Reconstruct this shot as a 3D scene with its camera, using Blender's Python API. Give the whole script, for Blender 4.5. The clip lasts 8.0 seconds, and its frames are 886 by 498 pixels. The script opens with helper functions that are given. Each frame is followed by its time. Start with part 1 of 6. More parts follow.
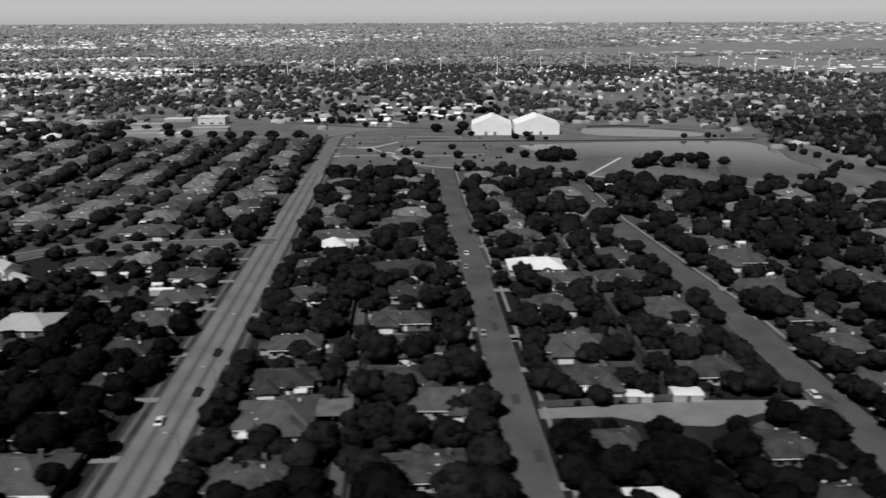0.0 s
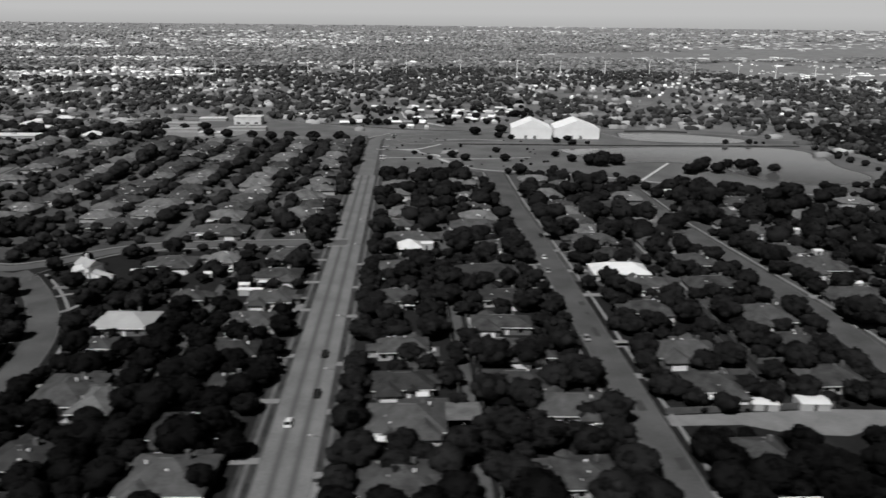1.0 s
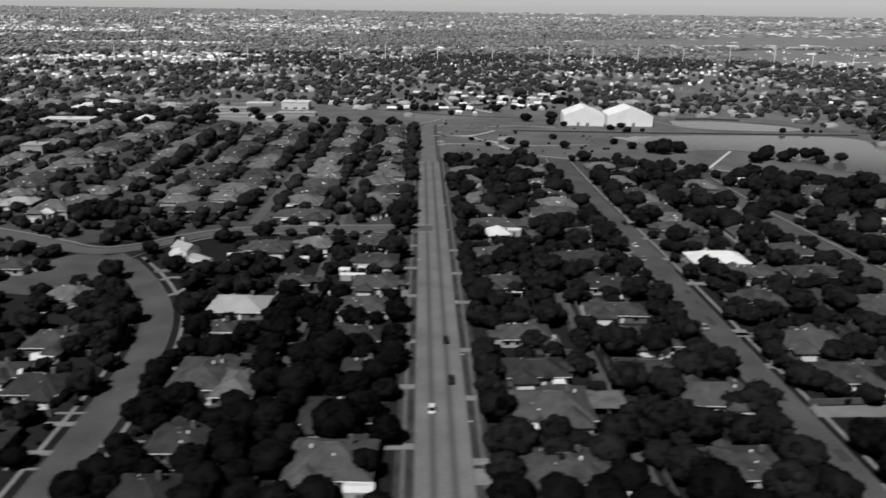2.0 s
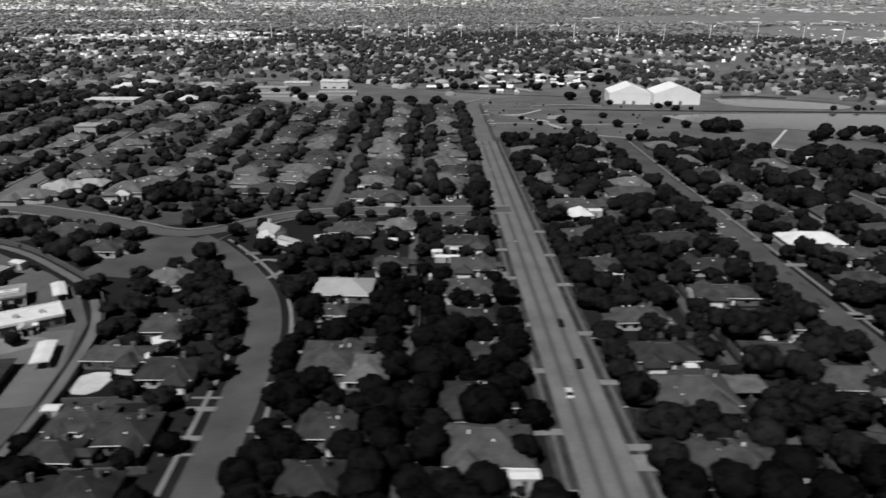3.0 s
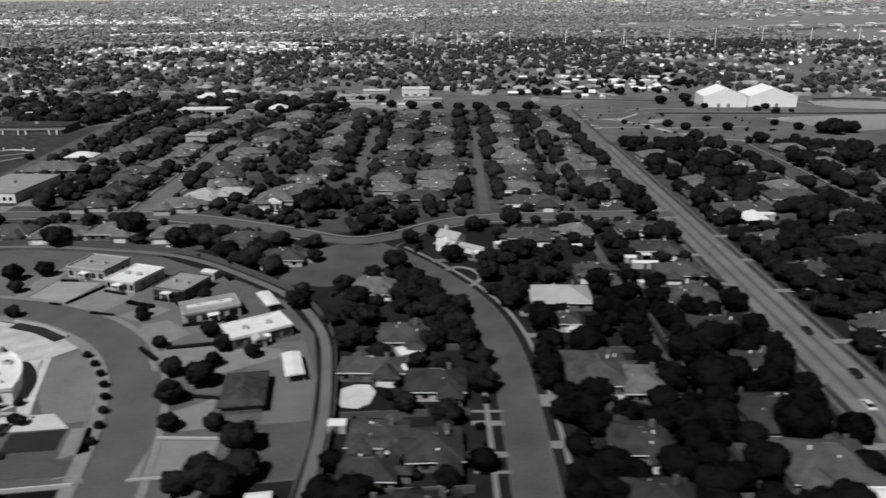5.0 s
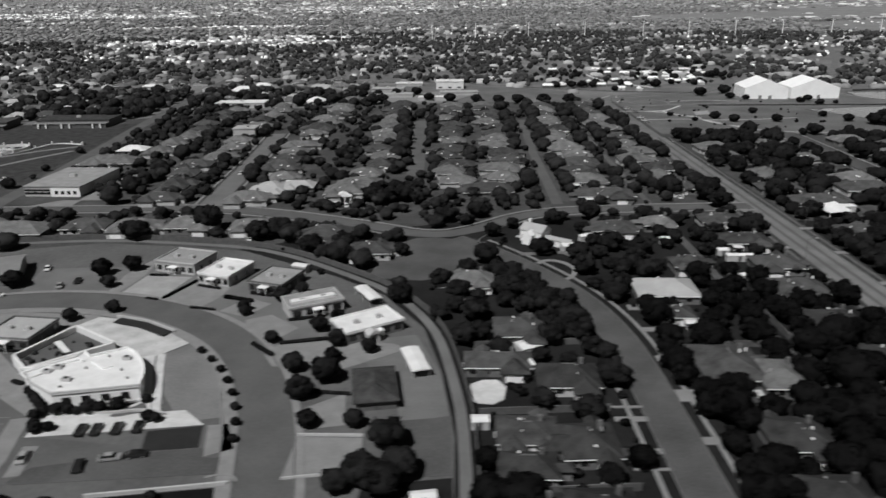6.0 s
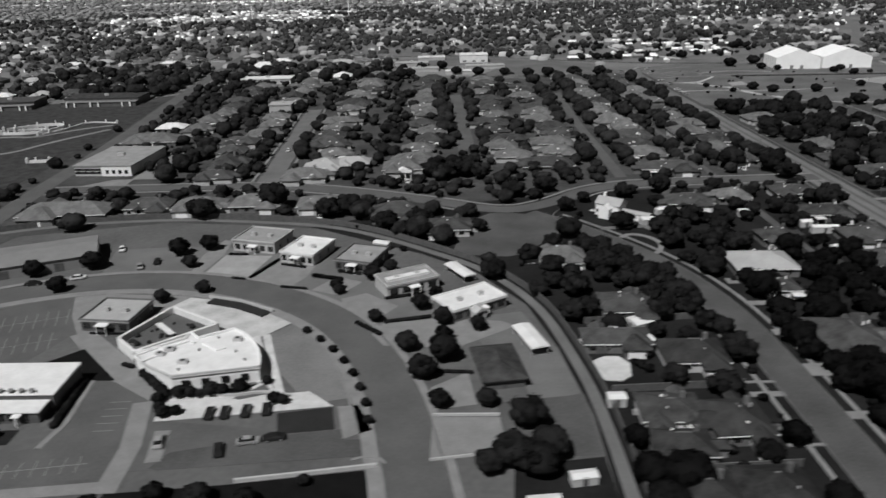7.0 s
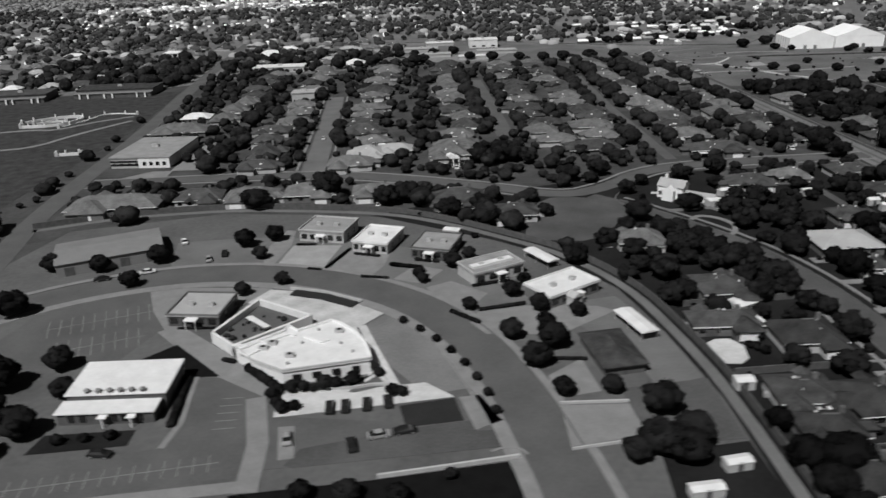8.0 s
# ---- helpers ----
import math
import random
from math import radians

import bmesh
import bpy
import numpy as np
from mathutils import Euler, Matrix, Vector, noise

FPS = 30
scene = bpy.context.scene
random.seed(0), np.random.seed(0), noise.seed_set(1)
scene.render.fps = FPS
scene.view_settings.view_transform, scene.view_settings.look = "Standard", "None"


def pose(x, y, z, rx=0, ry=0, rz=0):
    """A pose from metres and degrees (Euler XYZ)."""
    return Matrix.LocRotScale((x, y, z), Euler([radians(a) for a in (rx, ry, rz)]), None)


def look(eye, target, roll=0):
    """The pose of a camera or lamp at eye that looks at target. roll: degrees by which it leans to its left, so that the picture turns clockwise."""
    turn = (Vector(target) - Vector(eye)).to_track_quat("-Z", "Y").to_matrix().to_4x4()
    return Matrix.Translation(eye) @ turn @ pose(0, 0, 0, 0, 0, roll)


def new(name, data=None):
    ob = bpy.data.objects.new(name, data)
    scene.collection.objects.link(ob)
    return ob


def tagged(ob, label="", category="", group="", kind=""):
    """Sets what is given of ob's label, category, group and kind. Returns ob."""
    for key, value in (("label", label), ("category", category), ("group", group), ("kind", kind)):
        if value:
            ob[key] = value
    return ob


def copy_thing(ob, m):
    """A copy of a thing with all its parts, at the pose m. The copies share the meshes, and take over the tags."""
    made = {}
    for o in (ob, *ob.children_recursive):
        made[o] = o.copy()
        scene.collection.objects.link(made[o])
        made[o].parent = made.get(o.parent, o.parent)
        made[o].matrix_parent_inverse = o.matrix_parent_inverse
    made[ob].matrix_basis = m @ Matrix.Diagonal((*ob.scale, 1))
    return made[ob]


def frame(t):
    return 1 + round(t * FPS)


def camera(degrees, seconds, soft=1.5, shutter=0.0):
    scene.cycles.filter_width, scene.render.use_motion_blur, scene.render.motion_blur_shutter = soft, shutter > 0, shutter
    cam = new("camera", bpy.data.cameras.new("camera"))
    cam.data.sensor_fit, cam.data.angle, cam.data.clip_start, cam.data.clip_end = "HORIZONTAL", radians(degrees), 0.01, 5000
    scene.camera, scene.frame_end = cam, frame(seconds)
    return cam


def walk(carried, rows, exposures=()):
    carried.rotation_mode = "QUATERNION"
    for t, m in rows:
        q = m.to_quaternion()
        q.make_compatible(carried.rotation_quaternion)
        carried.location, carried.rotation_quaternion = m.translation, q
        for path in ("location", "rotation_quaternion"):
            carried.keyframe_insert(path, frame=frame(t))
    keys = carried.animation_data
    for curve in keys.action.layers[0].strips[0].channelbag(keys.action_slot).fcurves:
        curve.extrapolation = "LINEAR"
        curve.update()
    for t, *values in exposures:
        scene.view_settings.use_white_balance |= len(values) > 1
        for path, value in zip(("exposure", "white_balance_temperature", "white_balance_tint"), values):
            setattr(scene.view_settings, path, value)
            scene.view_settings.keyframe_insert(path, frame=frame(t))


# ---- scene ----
cam = camera(62, 8.0, soft=1.5, shutter=0.9)
PATH = [
    (0, (60.518, 4.321, 96.424), (65.351, 99.715, 66.874), -0.2),
    (0.5, (43.824, 5.469, 96.624), (48.958, 100.912, 67.374), 0.2),
    (1, (27.525, 7.394, 95.984), (32.308, 102.938, 66.784), 0.6),
    (1.5, (10.888, 8.732, 95.118), (14.721, 104.176, 65.518), 0.8),
    (3, (-36.802, 14.166, 94.148), (-34.820, 108.364, 60.648), 0.5),
    (3.5, (-52.743, 16.092, 93.477), (-51.362, 110.190, 59.727), 0.1),
    (4, (-68.004, 17.859, 92.845), (-67.272, 112.108, 59.495), -0.2),
    (4.5, (-83.653, 20.333, 91.553), (-83.721, 114.983, 59.203), -0.3),
    (6, (-129.797, 25.552, 89.381), (-130.665, 119.904, 56.231), -0.7),
    (6.5, (-144.941, 27.183, 89.008), (-145.560, 120.984, 54.358), -0.9),
    (7, (-159.278, 29.352, 88.355), (-159.497, 122.602, 52.155), -1.3),
    (7.5, (-173.860, 31.411, 87.853), (-173.030, 124.260, 50.653), -1.6),
    (8, (-188.256, 33.659, 87.133), (-186.176, 126.206, 49.383), -2.0),
]
walk(cam, [(t, look(eye, target, roll)) for t, eye, target, roll in PATH], exposures=((0.0, 0.0), (8.0, 0.0)))

# ---- light ----
SUN_AZ, SUN_EL = 214.0, 54.0        # compass degrees clockwise from +y, and height
az, el = radians(SUN_AZ), radians(SUN_EL)
sun_way = Vector((math.sin(az) * math.cos(el), math.cos(az) * math.cos(el), math.sin(el)))
sun = new("sun", bpy.data.lights.new("sun", "SUN"))
sun.data.energy, sun.data.angle = 3.88, radians(0.6)
sun.matrix_world = look(sun_way * 900, (0, 0, 0))
world = bpy.data.worlds.new("sky")
scene.world = world
world.use_nodes = True
wn, wl = world.node_tree.nodes, world.node_tree.links
sky = wn.new("ShaderNodeTexSky")
sky.sky_type, sky.sun_disc = "NISHITA", False
sky.sun_elevation, sky.sun_rotation = el, az
sky.dust_density, sky.altitude = 2.0, 100
grey = wn.new("ShaderNodeRGBToBW")
wl.new(sky.outputs[0], grey.inputs[0])
wl.new(grey.outputs[0], wn["Background"].inputs["Color"])
wn["Background"].inputs["Strength"].default_value = 0.0052


# ---- materials (black-and-white film: neutral greys) ----
def material(name, base, rough=0.85, spread=0.25, size=3.0, fine=0.4, bump=0.0, metal=0.0, spec=0.12, island=0.0, thing=0.0):
    """A grey surface with blotches of `size` metres and grain of `fine` metres, and tone varied by island or by thing."""
    m = bpy.data.materials.new(name)
    m.use_nodes = True
    n, l = m.node_tree.nodes, m.node_tree.links
    b = n["Principled BSDF"]
    b.inputs["Roughness"].default_value, b.inputs["Metallic"].default_value = rough, metal
    b.inputs["Specular IOR Level"].default_value = spec
    geo = n.new("ShaderNodeNewGeometry")

    def noise_of(scale, detail):
        t = n.new("ShaderNodeTexNoise")
        t.inputs["Scale"].default_value, t.inputs["Detail"].default_value = scale, detail
        l.new(geo.outputs["Position"], t.inputs["Vector"])
        return t.outputs["Fac"]

    def math_of(op, a, c):
        t = n.new("ShaderNodeMath")
        t.operation = op
        for i, v in enumerate((a, c)):
            if isinstance(v, (int, float)):
                t.inputs[i].default_value = v
            else:
                l.new(v, t.inputs[i])
        return t.outputs[0]

    big, small = noise_of(1 / size, 3), noise_of(1 / fine, 2)
    k = math_of("ADD", math_of("MULTIPLY", math_of("SUBTRACT", big, 0.5), 3.2 * spread), math_of("MULTIPLY", math_of("SUBTRACT", small, 0.5), 1.6 * spread))
    if island:
        k = math_of("ADD", k, math_of("MULTIPLY", math_of("SUBTRACT", geo.outputs["Random Per Island"], 0.5), 2 * island))
    if thing:
        info = n.new("ShaderNodeObjectInfo")
        k = math_of("ADD", k, math_of("MULTIPLY", math_of("SUBTRACT", info.outputs["Random"], 0.5), 2 * thing))
    v = math_of("MULTIPLY", math_of("MAXIMUM", math_of("ADD", k, 1.0), 0.15), base)
    mix = n.new("ShaderNodeCombineColor")
    for i in range(3):
        l.new(v, mix.inputs[i])
    l.new(mix.outputs[0], b.inputs["Base Color"])
    if bump:
        u = n.new("ShaderNodeBump")
        u.inputs["Strength"].default_value, u.inputs["Distance"].default_value = 0.6, bump
        l.new(small, u.inputs["Height"])
        l.new(u.outputs[0], b.inputs["Normal"])
    m["tone"] = base
    return m


# Lawn of the middle distance, lightened as by haze.
MID_LAWN = material("lightened_lawn", 0.062, spread=0.4, size=12, fine=1.5)
GRASS = material("lawn", 0.015, spread=0.45, size=14, fine=1.2, bump=0.05)
VERGE = material("worn_verge_grass", 0.045, spread=0.6, size=5, fine=0.8)
# FIELD and TOWN_LAND carry distance haze in their base tone.
FIELD = material("hazed_field", 0.2, spread=0.25, size=40, fine=3.0)
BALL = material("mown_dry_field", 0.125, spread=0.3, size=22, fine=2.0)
TOWN_LAND = material("hazed_town_ground", 0.15, spread=0.4, size=45, fine=5.0)
MOWN = material("mown_office_grass", 0.105, spread=0.3, size=18, fine=1.6)
PARK = material("park_grass", 0.12, spread=0.4, size=30, fine=2.0)
# Rim foliage made pale: horizon haze put into its colour.
RIM = material("hazed_rim_foliage", 0.36, spread=0.3, size=120, fine=20.0, rough=0.95, spec=0.02, island=0.3)
ASPHALT = material("asphalt", 0.081, spread=0.36, size=14, fine=0.6)
PALE_LOT = material("pale_parking_asphalt", 0.14, spread=0.2, size=11, fine=0.7)
WALK_LOT = material("light_parking_asphalt", 0.17, spread=0.3, size=16, fine=0.7)
LOT = material("parking_asphalt", 0.1, spread=0.2, size=11, fine=0.7)
DARKLOT = material("fresh_asphalt", 0.026, spread=0.2, size=6, fine=0.5)
CONCRETE = material("concrete_road", 0.165, spread=0.26, size=11, fine=0.9)
WALK = material("pale_concrete", 0.21, spread=0.16, size=4, fine=0.5)
APRON = material("clean_concrete_apron", 0.3, spread=0.2, size=5, fine=0.6)
TERRACE = material("worn_pale_paving", 0.46, spread=0.3, size=5, fine=0.6)
PLAZA = material("bright_paving", 0.52, spread=0.2, size=4, fine=0.5)
DIRT = material("bare_ground", 0.18, spread=0.25, size=6, fine=0.7)
KERB = material("worn_kerb_concrete", 0.115, spread=0.25, size=3, fine=0.5)
# Near-black, for the triangle behind the hall and the ground south.
NEAR_BLACK = material("near_black_ground", 0.006, spread=0.5, size=2.5, fine=0.4, bump=0.08)
STRIPE = material("white_paint_line", 0.22, spread=0.2, size=3)
SHINGLE = material("grey_shingles", 0.06, spread=0.5, size=3.2, fine=0.5, bump=0.02, thing=0.25)
SHINGLE_DARK = material("dark_shingles", 0.036, spread=0.5, size=2.8, fine=0.5, bump=0.02, thing=0.2)
SHINGLE_PALE = material("pale_shingles", 0.13, spread=0.45, size=3.4, fine=0.5, bump=0.02, thing=0.15)
ROOF_BRIGHT = material("bright_roofing", 0.36, spread=0.12, size=4, fine=0.5)
ROOF_WHITE = material("white_roofing", 0.68, spread=0.12, size=3, fine=0.5, rough=0.7)
ROOF_GRAVEL = material("gravel_roofing", 0.27, spread=0.2, size=4, fine=0.4)
METAL_ROOF = material("grey_sheet_metal", 0.2, spread=0.12, size=5, fine=0.6, rough=0.55)
BRICK = material("brick_wall", 0.12, spread=0.2, size=1.5, fine=0.15, bump=0.01, thing=0.3)
STUCCO = material("pale_stucco", 0.42, spread=0.1, size=2, fine=0.2)
WHITE = material("white_paint", 0.78, spread=0.06, size=1.0, fine=0.2, rough=0.6)
FABRIC = material("white_hall_fabric", 0.86, spread=0.06, size=6, fine=1.0, rough=0.6)
FENCE = material("weathered_fence", 0.09, spread=0.3, size=1.2, fine=0.2)
BARK = material("bark", 0.04, spread=0.3, size=0.6, fine=0.1, bump=0.02)
LEAF = material("dark_foliage", 0.0088, spread=0.7, size=2.2, fine=0.5, rough=0.95, spec=0.02, island=0.6, thing=0.5, bump=0.16)
# Darker copy of LEAF, with shade put into the foliage tone.
LEAF_SHADED = material("shaded_foliage", 0.0042, spread=0.7, size=2.2, fine=0.5, rough=0.95, spec=0.02, island=0.6, thing=0.5, bump=0.16)
# Haze of the horizon woods, put into their leaf colour.
LEAF_HAZE = material("hazed_horizon_foliage", 0.33, spread=0.4, size=60, fine=9.0, rough=0.95, spec=0.02, island=0.45)
# Lighter copies of LEAF: haze over the middle yards put into colour.
LEAF_EAST = material("lightened_east_foliage", 0.0125, spread=0.6, size=3.0, fine=0.8, rough=0.95, spec=0.02, island=0.4)
LEAF_MID = material("lightened_foliage", 0.0195, spread=0.6, size=3.0, fine=0.8, rough=0.95, spec=0.02, island=0.4)
# Distant woods lightened too, with haze painted into the leaves.
LEAF_DIST = material("hazed_distant_foliage", 0.22, spread=0.35, size=60, fine=9.0, rough=0.95, spec=0.02, island=0.45)
# Far-town crowns, lightened by haze in the base colour.
LEAF_FAR = material("hazed_far_foliage", 0.05, spread=0.3, size=30, fine=2.0, rough=0.95, spec=0.02, island=0.45)
TYRE = material("rubber", 0.015, spread=0.2)
STEEL = material("galvanised_steel", 0.5, rough=0.5, metal=0.4, spread=0.1)
GLASS = material("dark_glass", 0.015, rough=0.08, spread=0.1, spec=0.8)
CAR_WHITE = material("white_car_paint", 0.7, rough=0.25, spread=0.03, spec=0.6)
CAR_DARK = material("black_car_paint", 0.02, rough=0.2, spread=0.03, spec=0.6)
CAR_GREY = material("silver_car_paint", 0.3, rough=0.25, spread=0.03, spec=0.6)
# Far roofs differ from near ones, with haze put into the tone.
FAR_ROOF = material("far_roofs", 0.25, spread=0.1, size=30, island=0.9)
FAR_PALE = material("hazed_distant_roofs", 0.5, spread=0.1, size=30, island=0.6)
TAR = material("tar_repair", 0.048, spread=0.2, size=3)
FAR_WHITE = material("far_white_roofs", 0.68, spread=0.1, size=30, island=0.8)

WATER = material("pond_water", 0.1, rough=0.1, spread=0.1, size=40, fine=3.0, bump=0.02, spec=0.5)


def lane_wear(m):
    """Two darker oil-worn wheel bands along the road's length, 2.3 m either side of its middle."""
    n, l = m.node_tree.nodes, m.node_tree.links
    b = n["Principled BSDF"]
    old = b.inputs["Base Color"].links[0].from_socket
    geo = n.new("ShaderNodeNewGeometry")
    sep = n.new("ShaderNodeSeparateXYZ")
    l.new(geo.outputs["Position"], sep.inputs[0])
    last = sep.outputs["X"]
    for op, v in (("ABSOLUTE", 0), ("SUBTRACT", 2.3), ("DIVIDE", 0.85), ("POWER", 2), ("MULTIPLY", -1)):
        t = n.new("ShaderNodeMath")
        t.operation = op
        l.new(last, t.inputs[0])
        t.inputs[1].default_value = v
        last = t.outputs[0]
    e = n.new("ShaderNodeMath")
    e.operation = "EXPONENT"
    l.new(last, e.inputs[0])
    mix = n.new("ShaderNodeMix")
    mix.data_type = "RGBA"
    s = n.new("ShaderNodeMath")
    s.operation = "MULTIPLY"
    s.inputs[1].default_value = 0.85
    l.new(e.outputs[0], s.inputs[0])
    l.new(s.outputs[0], mix.inputs[0])
    l.new(old, mix.inputs[6])
    mix.inputs[7].default_value = (0.075, 0.075, 0.075, 1)
    l.new(mix.outputs[2], b.inputs["Base Color"])


lane_wear(CONCRETE)


# ---- mesh tools ----
class Shape:
    """Gathers faces for one mesh."""

    def __init__(self):
        self.v, self.f = [], []

    def poly(self, pts):
        k = len(self.v)
        self.v += [tuple(p) for p in pts]
        self.f.append(tuple(range(k, k + len(pts))))
        return self

    def box(self, x0, y0, z0, x1, y1, z1):
        k = len(self.v)
        self.v += [(x, y, z) for z in (z0, z1) for y in (y0, y1) for x in (x0, x1)]
        self.f += [tuple(k + i for i in q) for q in ((0, 2, 3, 1), (4, 5, 7, 6), (0, 1, 5, 4), (2, 6, 7, 3), (0, 4, 6, 2), (1, 3, 7, 5))]
        return self

    def prism(self, pts, z0, z1):
        k, n = len(self.v), len(pts)
        self.v += [(x, y, z0) for x, y in pts] + [(x, y, z1) for x, y in pts]
        self.f += [tuple(range(k + n - 1, k - 1, -1)), tuple(range(k + n, k + 2 * n))]
        self.f += [(k + i, k + (i + 1) % n, k + n + (i + 1) % n, k + n + i) for i in range(n)]
        return self

    def hip(self, x0, y0, x1, y1, z, rise, thick=0.22):
        """A solid hip roof: ridge along the longer side."""
        k, w, d = len(self.v), x1 - x0, y1 - y0
        self.v += [(x0, y0, z), (x1, y0, z), (x1, y1, z), (x0, y1, z), (x0, y0, z + thick), (x1, y0, z + thick), (x1, y1, z + thick), (x0, y1, z + thick)]
        if w >= d:
            a = min(d * 0.5, w * 0.46)
            self.v += [(x0 + a, (y0 + y1) / 2, z + thick + rise), (x1 - a, (y0 + y1) / 2, z + thick + rise)]
            top = ((4, 5, 9, 8), (5, 6, 9), (6, 7, 8, 9), (7, 4, 8))
        else:
            a = min(w * 0.5, d * 0.46)
            self.v += [((x0 + x1) / 2, y0 + a, z + thick + rise), ((x0 + x1) / 2, y1 - a, z + thick + rise)]
            top = ((4, 5, 8), (5, 6, 9, 8), (6, 7, 9), (7, 4, 8, 9))
        self.f += [tuple(k + i for i in q) for q in ((3, 2, 1, 0), (0, 1, 5, 4), (1, 2, 6, 5), (2, 3, 7, 6), (3, 0, 4, 7)) + top]
        return self

    def gable(self, x0, y0, x1, y1, z, rise, along="x"):
        k = len(self.v)
        mx, my = (x0 + x1) / 2, (y0 + y1) / 2
        self.v += [(x0, y0, z), (x1, y0, z), (x1, y1, z), (x0, y1, z)]
        self.v += [(x0, my, z + rise), (x1, my, z + rise)] if along == "x" else [(mx, y0, z + rise), (mx, y1, z + rise)]
        faces = ((3, 2, 1, 0), (0, 1, 5, 4), (2, 3, 4, 5), (3, 0, 4), (1, 2, 5)) if along == "x" else ((3, 2, 1, 0), (0, 1, 4), (1, 2, 5, 4), (2, 3, 5), (3, 0, 4, 5))
        self.f += [tuple(k + i for i in q) for q in faces]
        return self

    def tube(self, a, b, r0, r1, n=8):
        a, b = Vector(a), Vector(b)
        q = (b - a).to_track_quat("Z", "Y")
        k = len(self.v)
        for c, r in ((a, r0), (b, r1)):
            self.v += [tuple(c + q @ Vector((r * math.cos(i * math.tau / n), r * math.sin(i * math.tau / n), 0))) for i in range(n)]
        self.f += [(k + i, k + (i + 1) % n, k + n + (i + 1) % n, k + n + i) for i in range(n)]
        self.f += [tuple(range(k + n - 1, k - 1, -1)), tuple(range(k + n, k + 2 * n))]
        return self

    def mesh(self, name, mat):
        me = bpy.data.meshes.new(name)
        me.from_pydata(self.v, [], self.f)
        me.materials.append(mat)
        return me


def part(name, shape, mat, parent, label=""):
    ob = new(name, shape.mesh(name, mat))
    ob.parent = parent
    return tagged(ob, label)


def thing(name, m, label, category, group=""):
    ob = new(name)
    ob.matrix_basis = m
    return tagged(ob, label, category, group)


def structure(name, shape, mat, label):
    return tagged(new(name, shape.mesh(name, mat)), label, kind="structure")


def big_mesh(name, verts, tris, mat, soft=True):
    """A mesh from arrays of points and triangles."""
    me = bpy.data.meshes.new(name)
    me.vertices.add(len(verts))
    me.vertices.foreach_set("co", np.asarray(verts, np.float32).ravel())
    me.loops.add(3 * len(tris))
    me.loops.foreach_set("vertex_index", np.asarray(tris, np.int32).ravel())
    me.polygons.add(len(tris))
    me.polygons.foreach_set("loop_start", np.arange(0, 3 * len(tris), 3, dtype=np.int32))
    me.update(calc_edges=True)
    me.validate()
    me.polygons.foreach_set("use_smooth", [soft] * len(tris))
    me.materials.append(mat)
    return me


def rise_of(x, y):
    """Height of the land: level near by, then raised to fit the horizon in the camera's view."""
    d = np.clip((np.hypot(np.asarray(x) + 60.0, np.asarray(y) - 20.0) - 2500) / 2240, 0, 1)
    return 84 * d ** 1.25


# ---- the large structure: ground, roads, water ----
def ground_sheet():
    radii = [120, 300, 600, 640, 1000, 1600, 2500, 2800, 3100, 3400, 3700, 4000, 4300, 4600, 4740]
    n, v, f = 72, [(-60.0, 20.0, 0.0)], []
    for r in radii:
        for i in range(n):
            a = math.tau * i / n
            x, y = -60 + r * math.cos(a), 20 + r * math.sin(a)
            v.append((x, y, float(rise_of(x, y))))
    f += [(0, 1 + i, 1 + (i + 1) % n) for i in range(n)]
    for k in range(len(radii) - 1):
        o = 1 + k * n
        f += [(o + i, o + n + i, o + n + (i + 1) % n, o + (i + 1) % n) for i in range(n)]
    s = Shape()
    s.v, s.f = v, f
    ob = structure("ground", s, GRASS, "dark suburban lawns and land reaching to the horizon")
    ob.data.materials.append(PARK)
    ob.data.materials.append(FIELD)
    ob.data.materials.append(MID_LAWN)
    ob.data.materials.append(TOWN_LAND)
    # Ground steps paler by distance ring, haze put into its colour.
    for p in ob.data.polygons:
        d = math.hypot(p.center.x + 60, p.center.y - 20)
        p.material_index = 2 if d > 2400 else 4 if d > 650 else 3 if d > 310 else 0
    return ob


ground_sheet()


def horizon_haze():
    """The bright hazy sky low over the horizon, added as a glowing ring beyond the land."""
    m = bpy.data.materials.new("horizon_haze")
    m.use_nodes = True
    n, l = m.node_tree.nodes, m.node_tree.links
    n.remove(n["Principled BSDF"])
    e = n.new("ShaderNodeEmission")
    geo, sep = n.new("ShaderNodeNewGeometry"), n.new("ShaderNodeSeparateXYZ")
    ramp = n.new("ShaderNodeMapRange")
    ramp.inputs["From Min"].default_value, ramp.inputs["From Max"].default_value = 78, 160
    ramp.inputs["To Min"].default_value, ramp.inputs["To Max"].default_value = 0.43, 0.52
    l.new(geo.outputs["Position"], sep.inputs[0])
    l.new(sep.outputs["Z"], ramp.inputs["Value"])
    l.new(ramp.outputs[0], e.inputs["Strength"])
    l.new(e.outputs[0], n["Material Output"].inputs[0])
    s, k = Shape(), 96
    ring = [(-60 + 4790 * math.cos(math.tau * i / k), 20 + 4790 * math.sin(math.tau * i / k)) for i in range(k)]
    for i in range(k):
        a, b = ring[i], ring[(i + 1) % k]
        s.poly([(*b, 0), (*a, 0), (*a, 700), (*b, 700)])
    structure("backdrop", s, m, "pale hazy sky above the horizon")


horizon_haze()


def offset_line(pts, off):
    """The line moved `off` metres to its right."""
    out = []
    for i, (x, y) in enumerate(pts):
        (xa, ya), (xb, yb) = pts[max(i - 1, 0)], pts[min(i + 1, len(pts) - 1)]
        L = math.hypot(xb - xa, yb - ya)
        out.append((x + off * (yb - ya) / L, y - off * (xb - xa) / L))
    return out


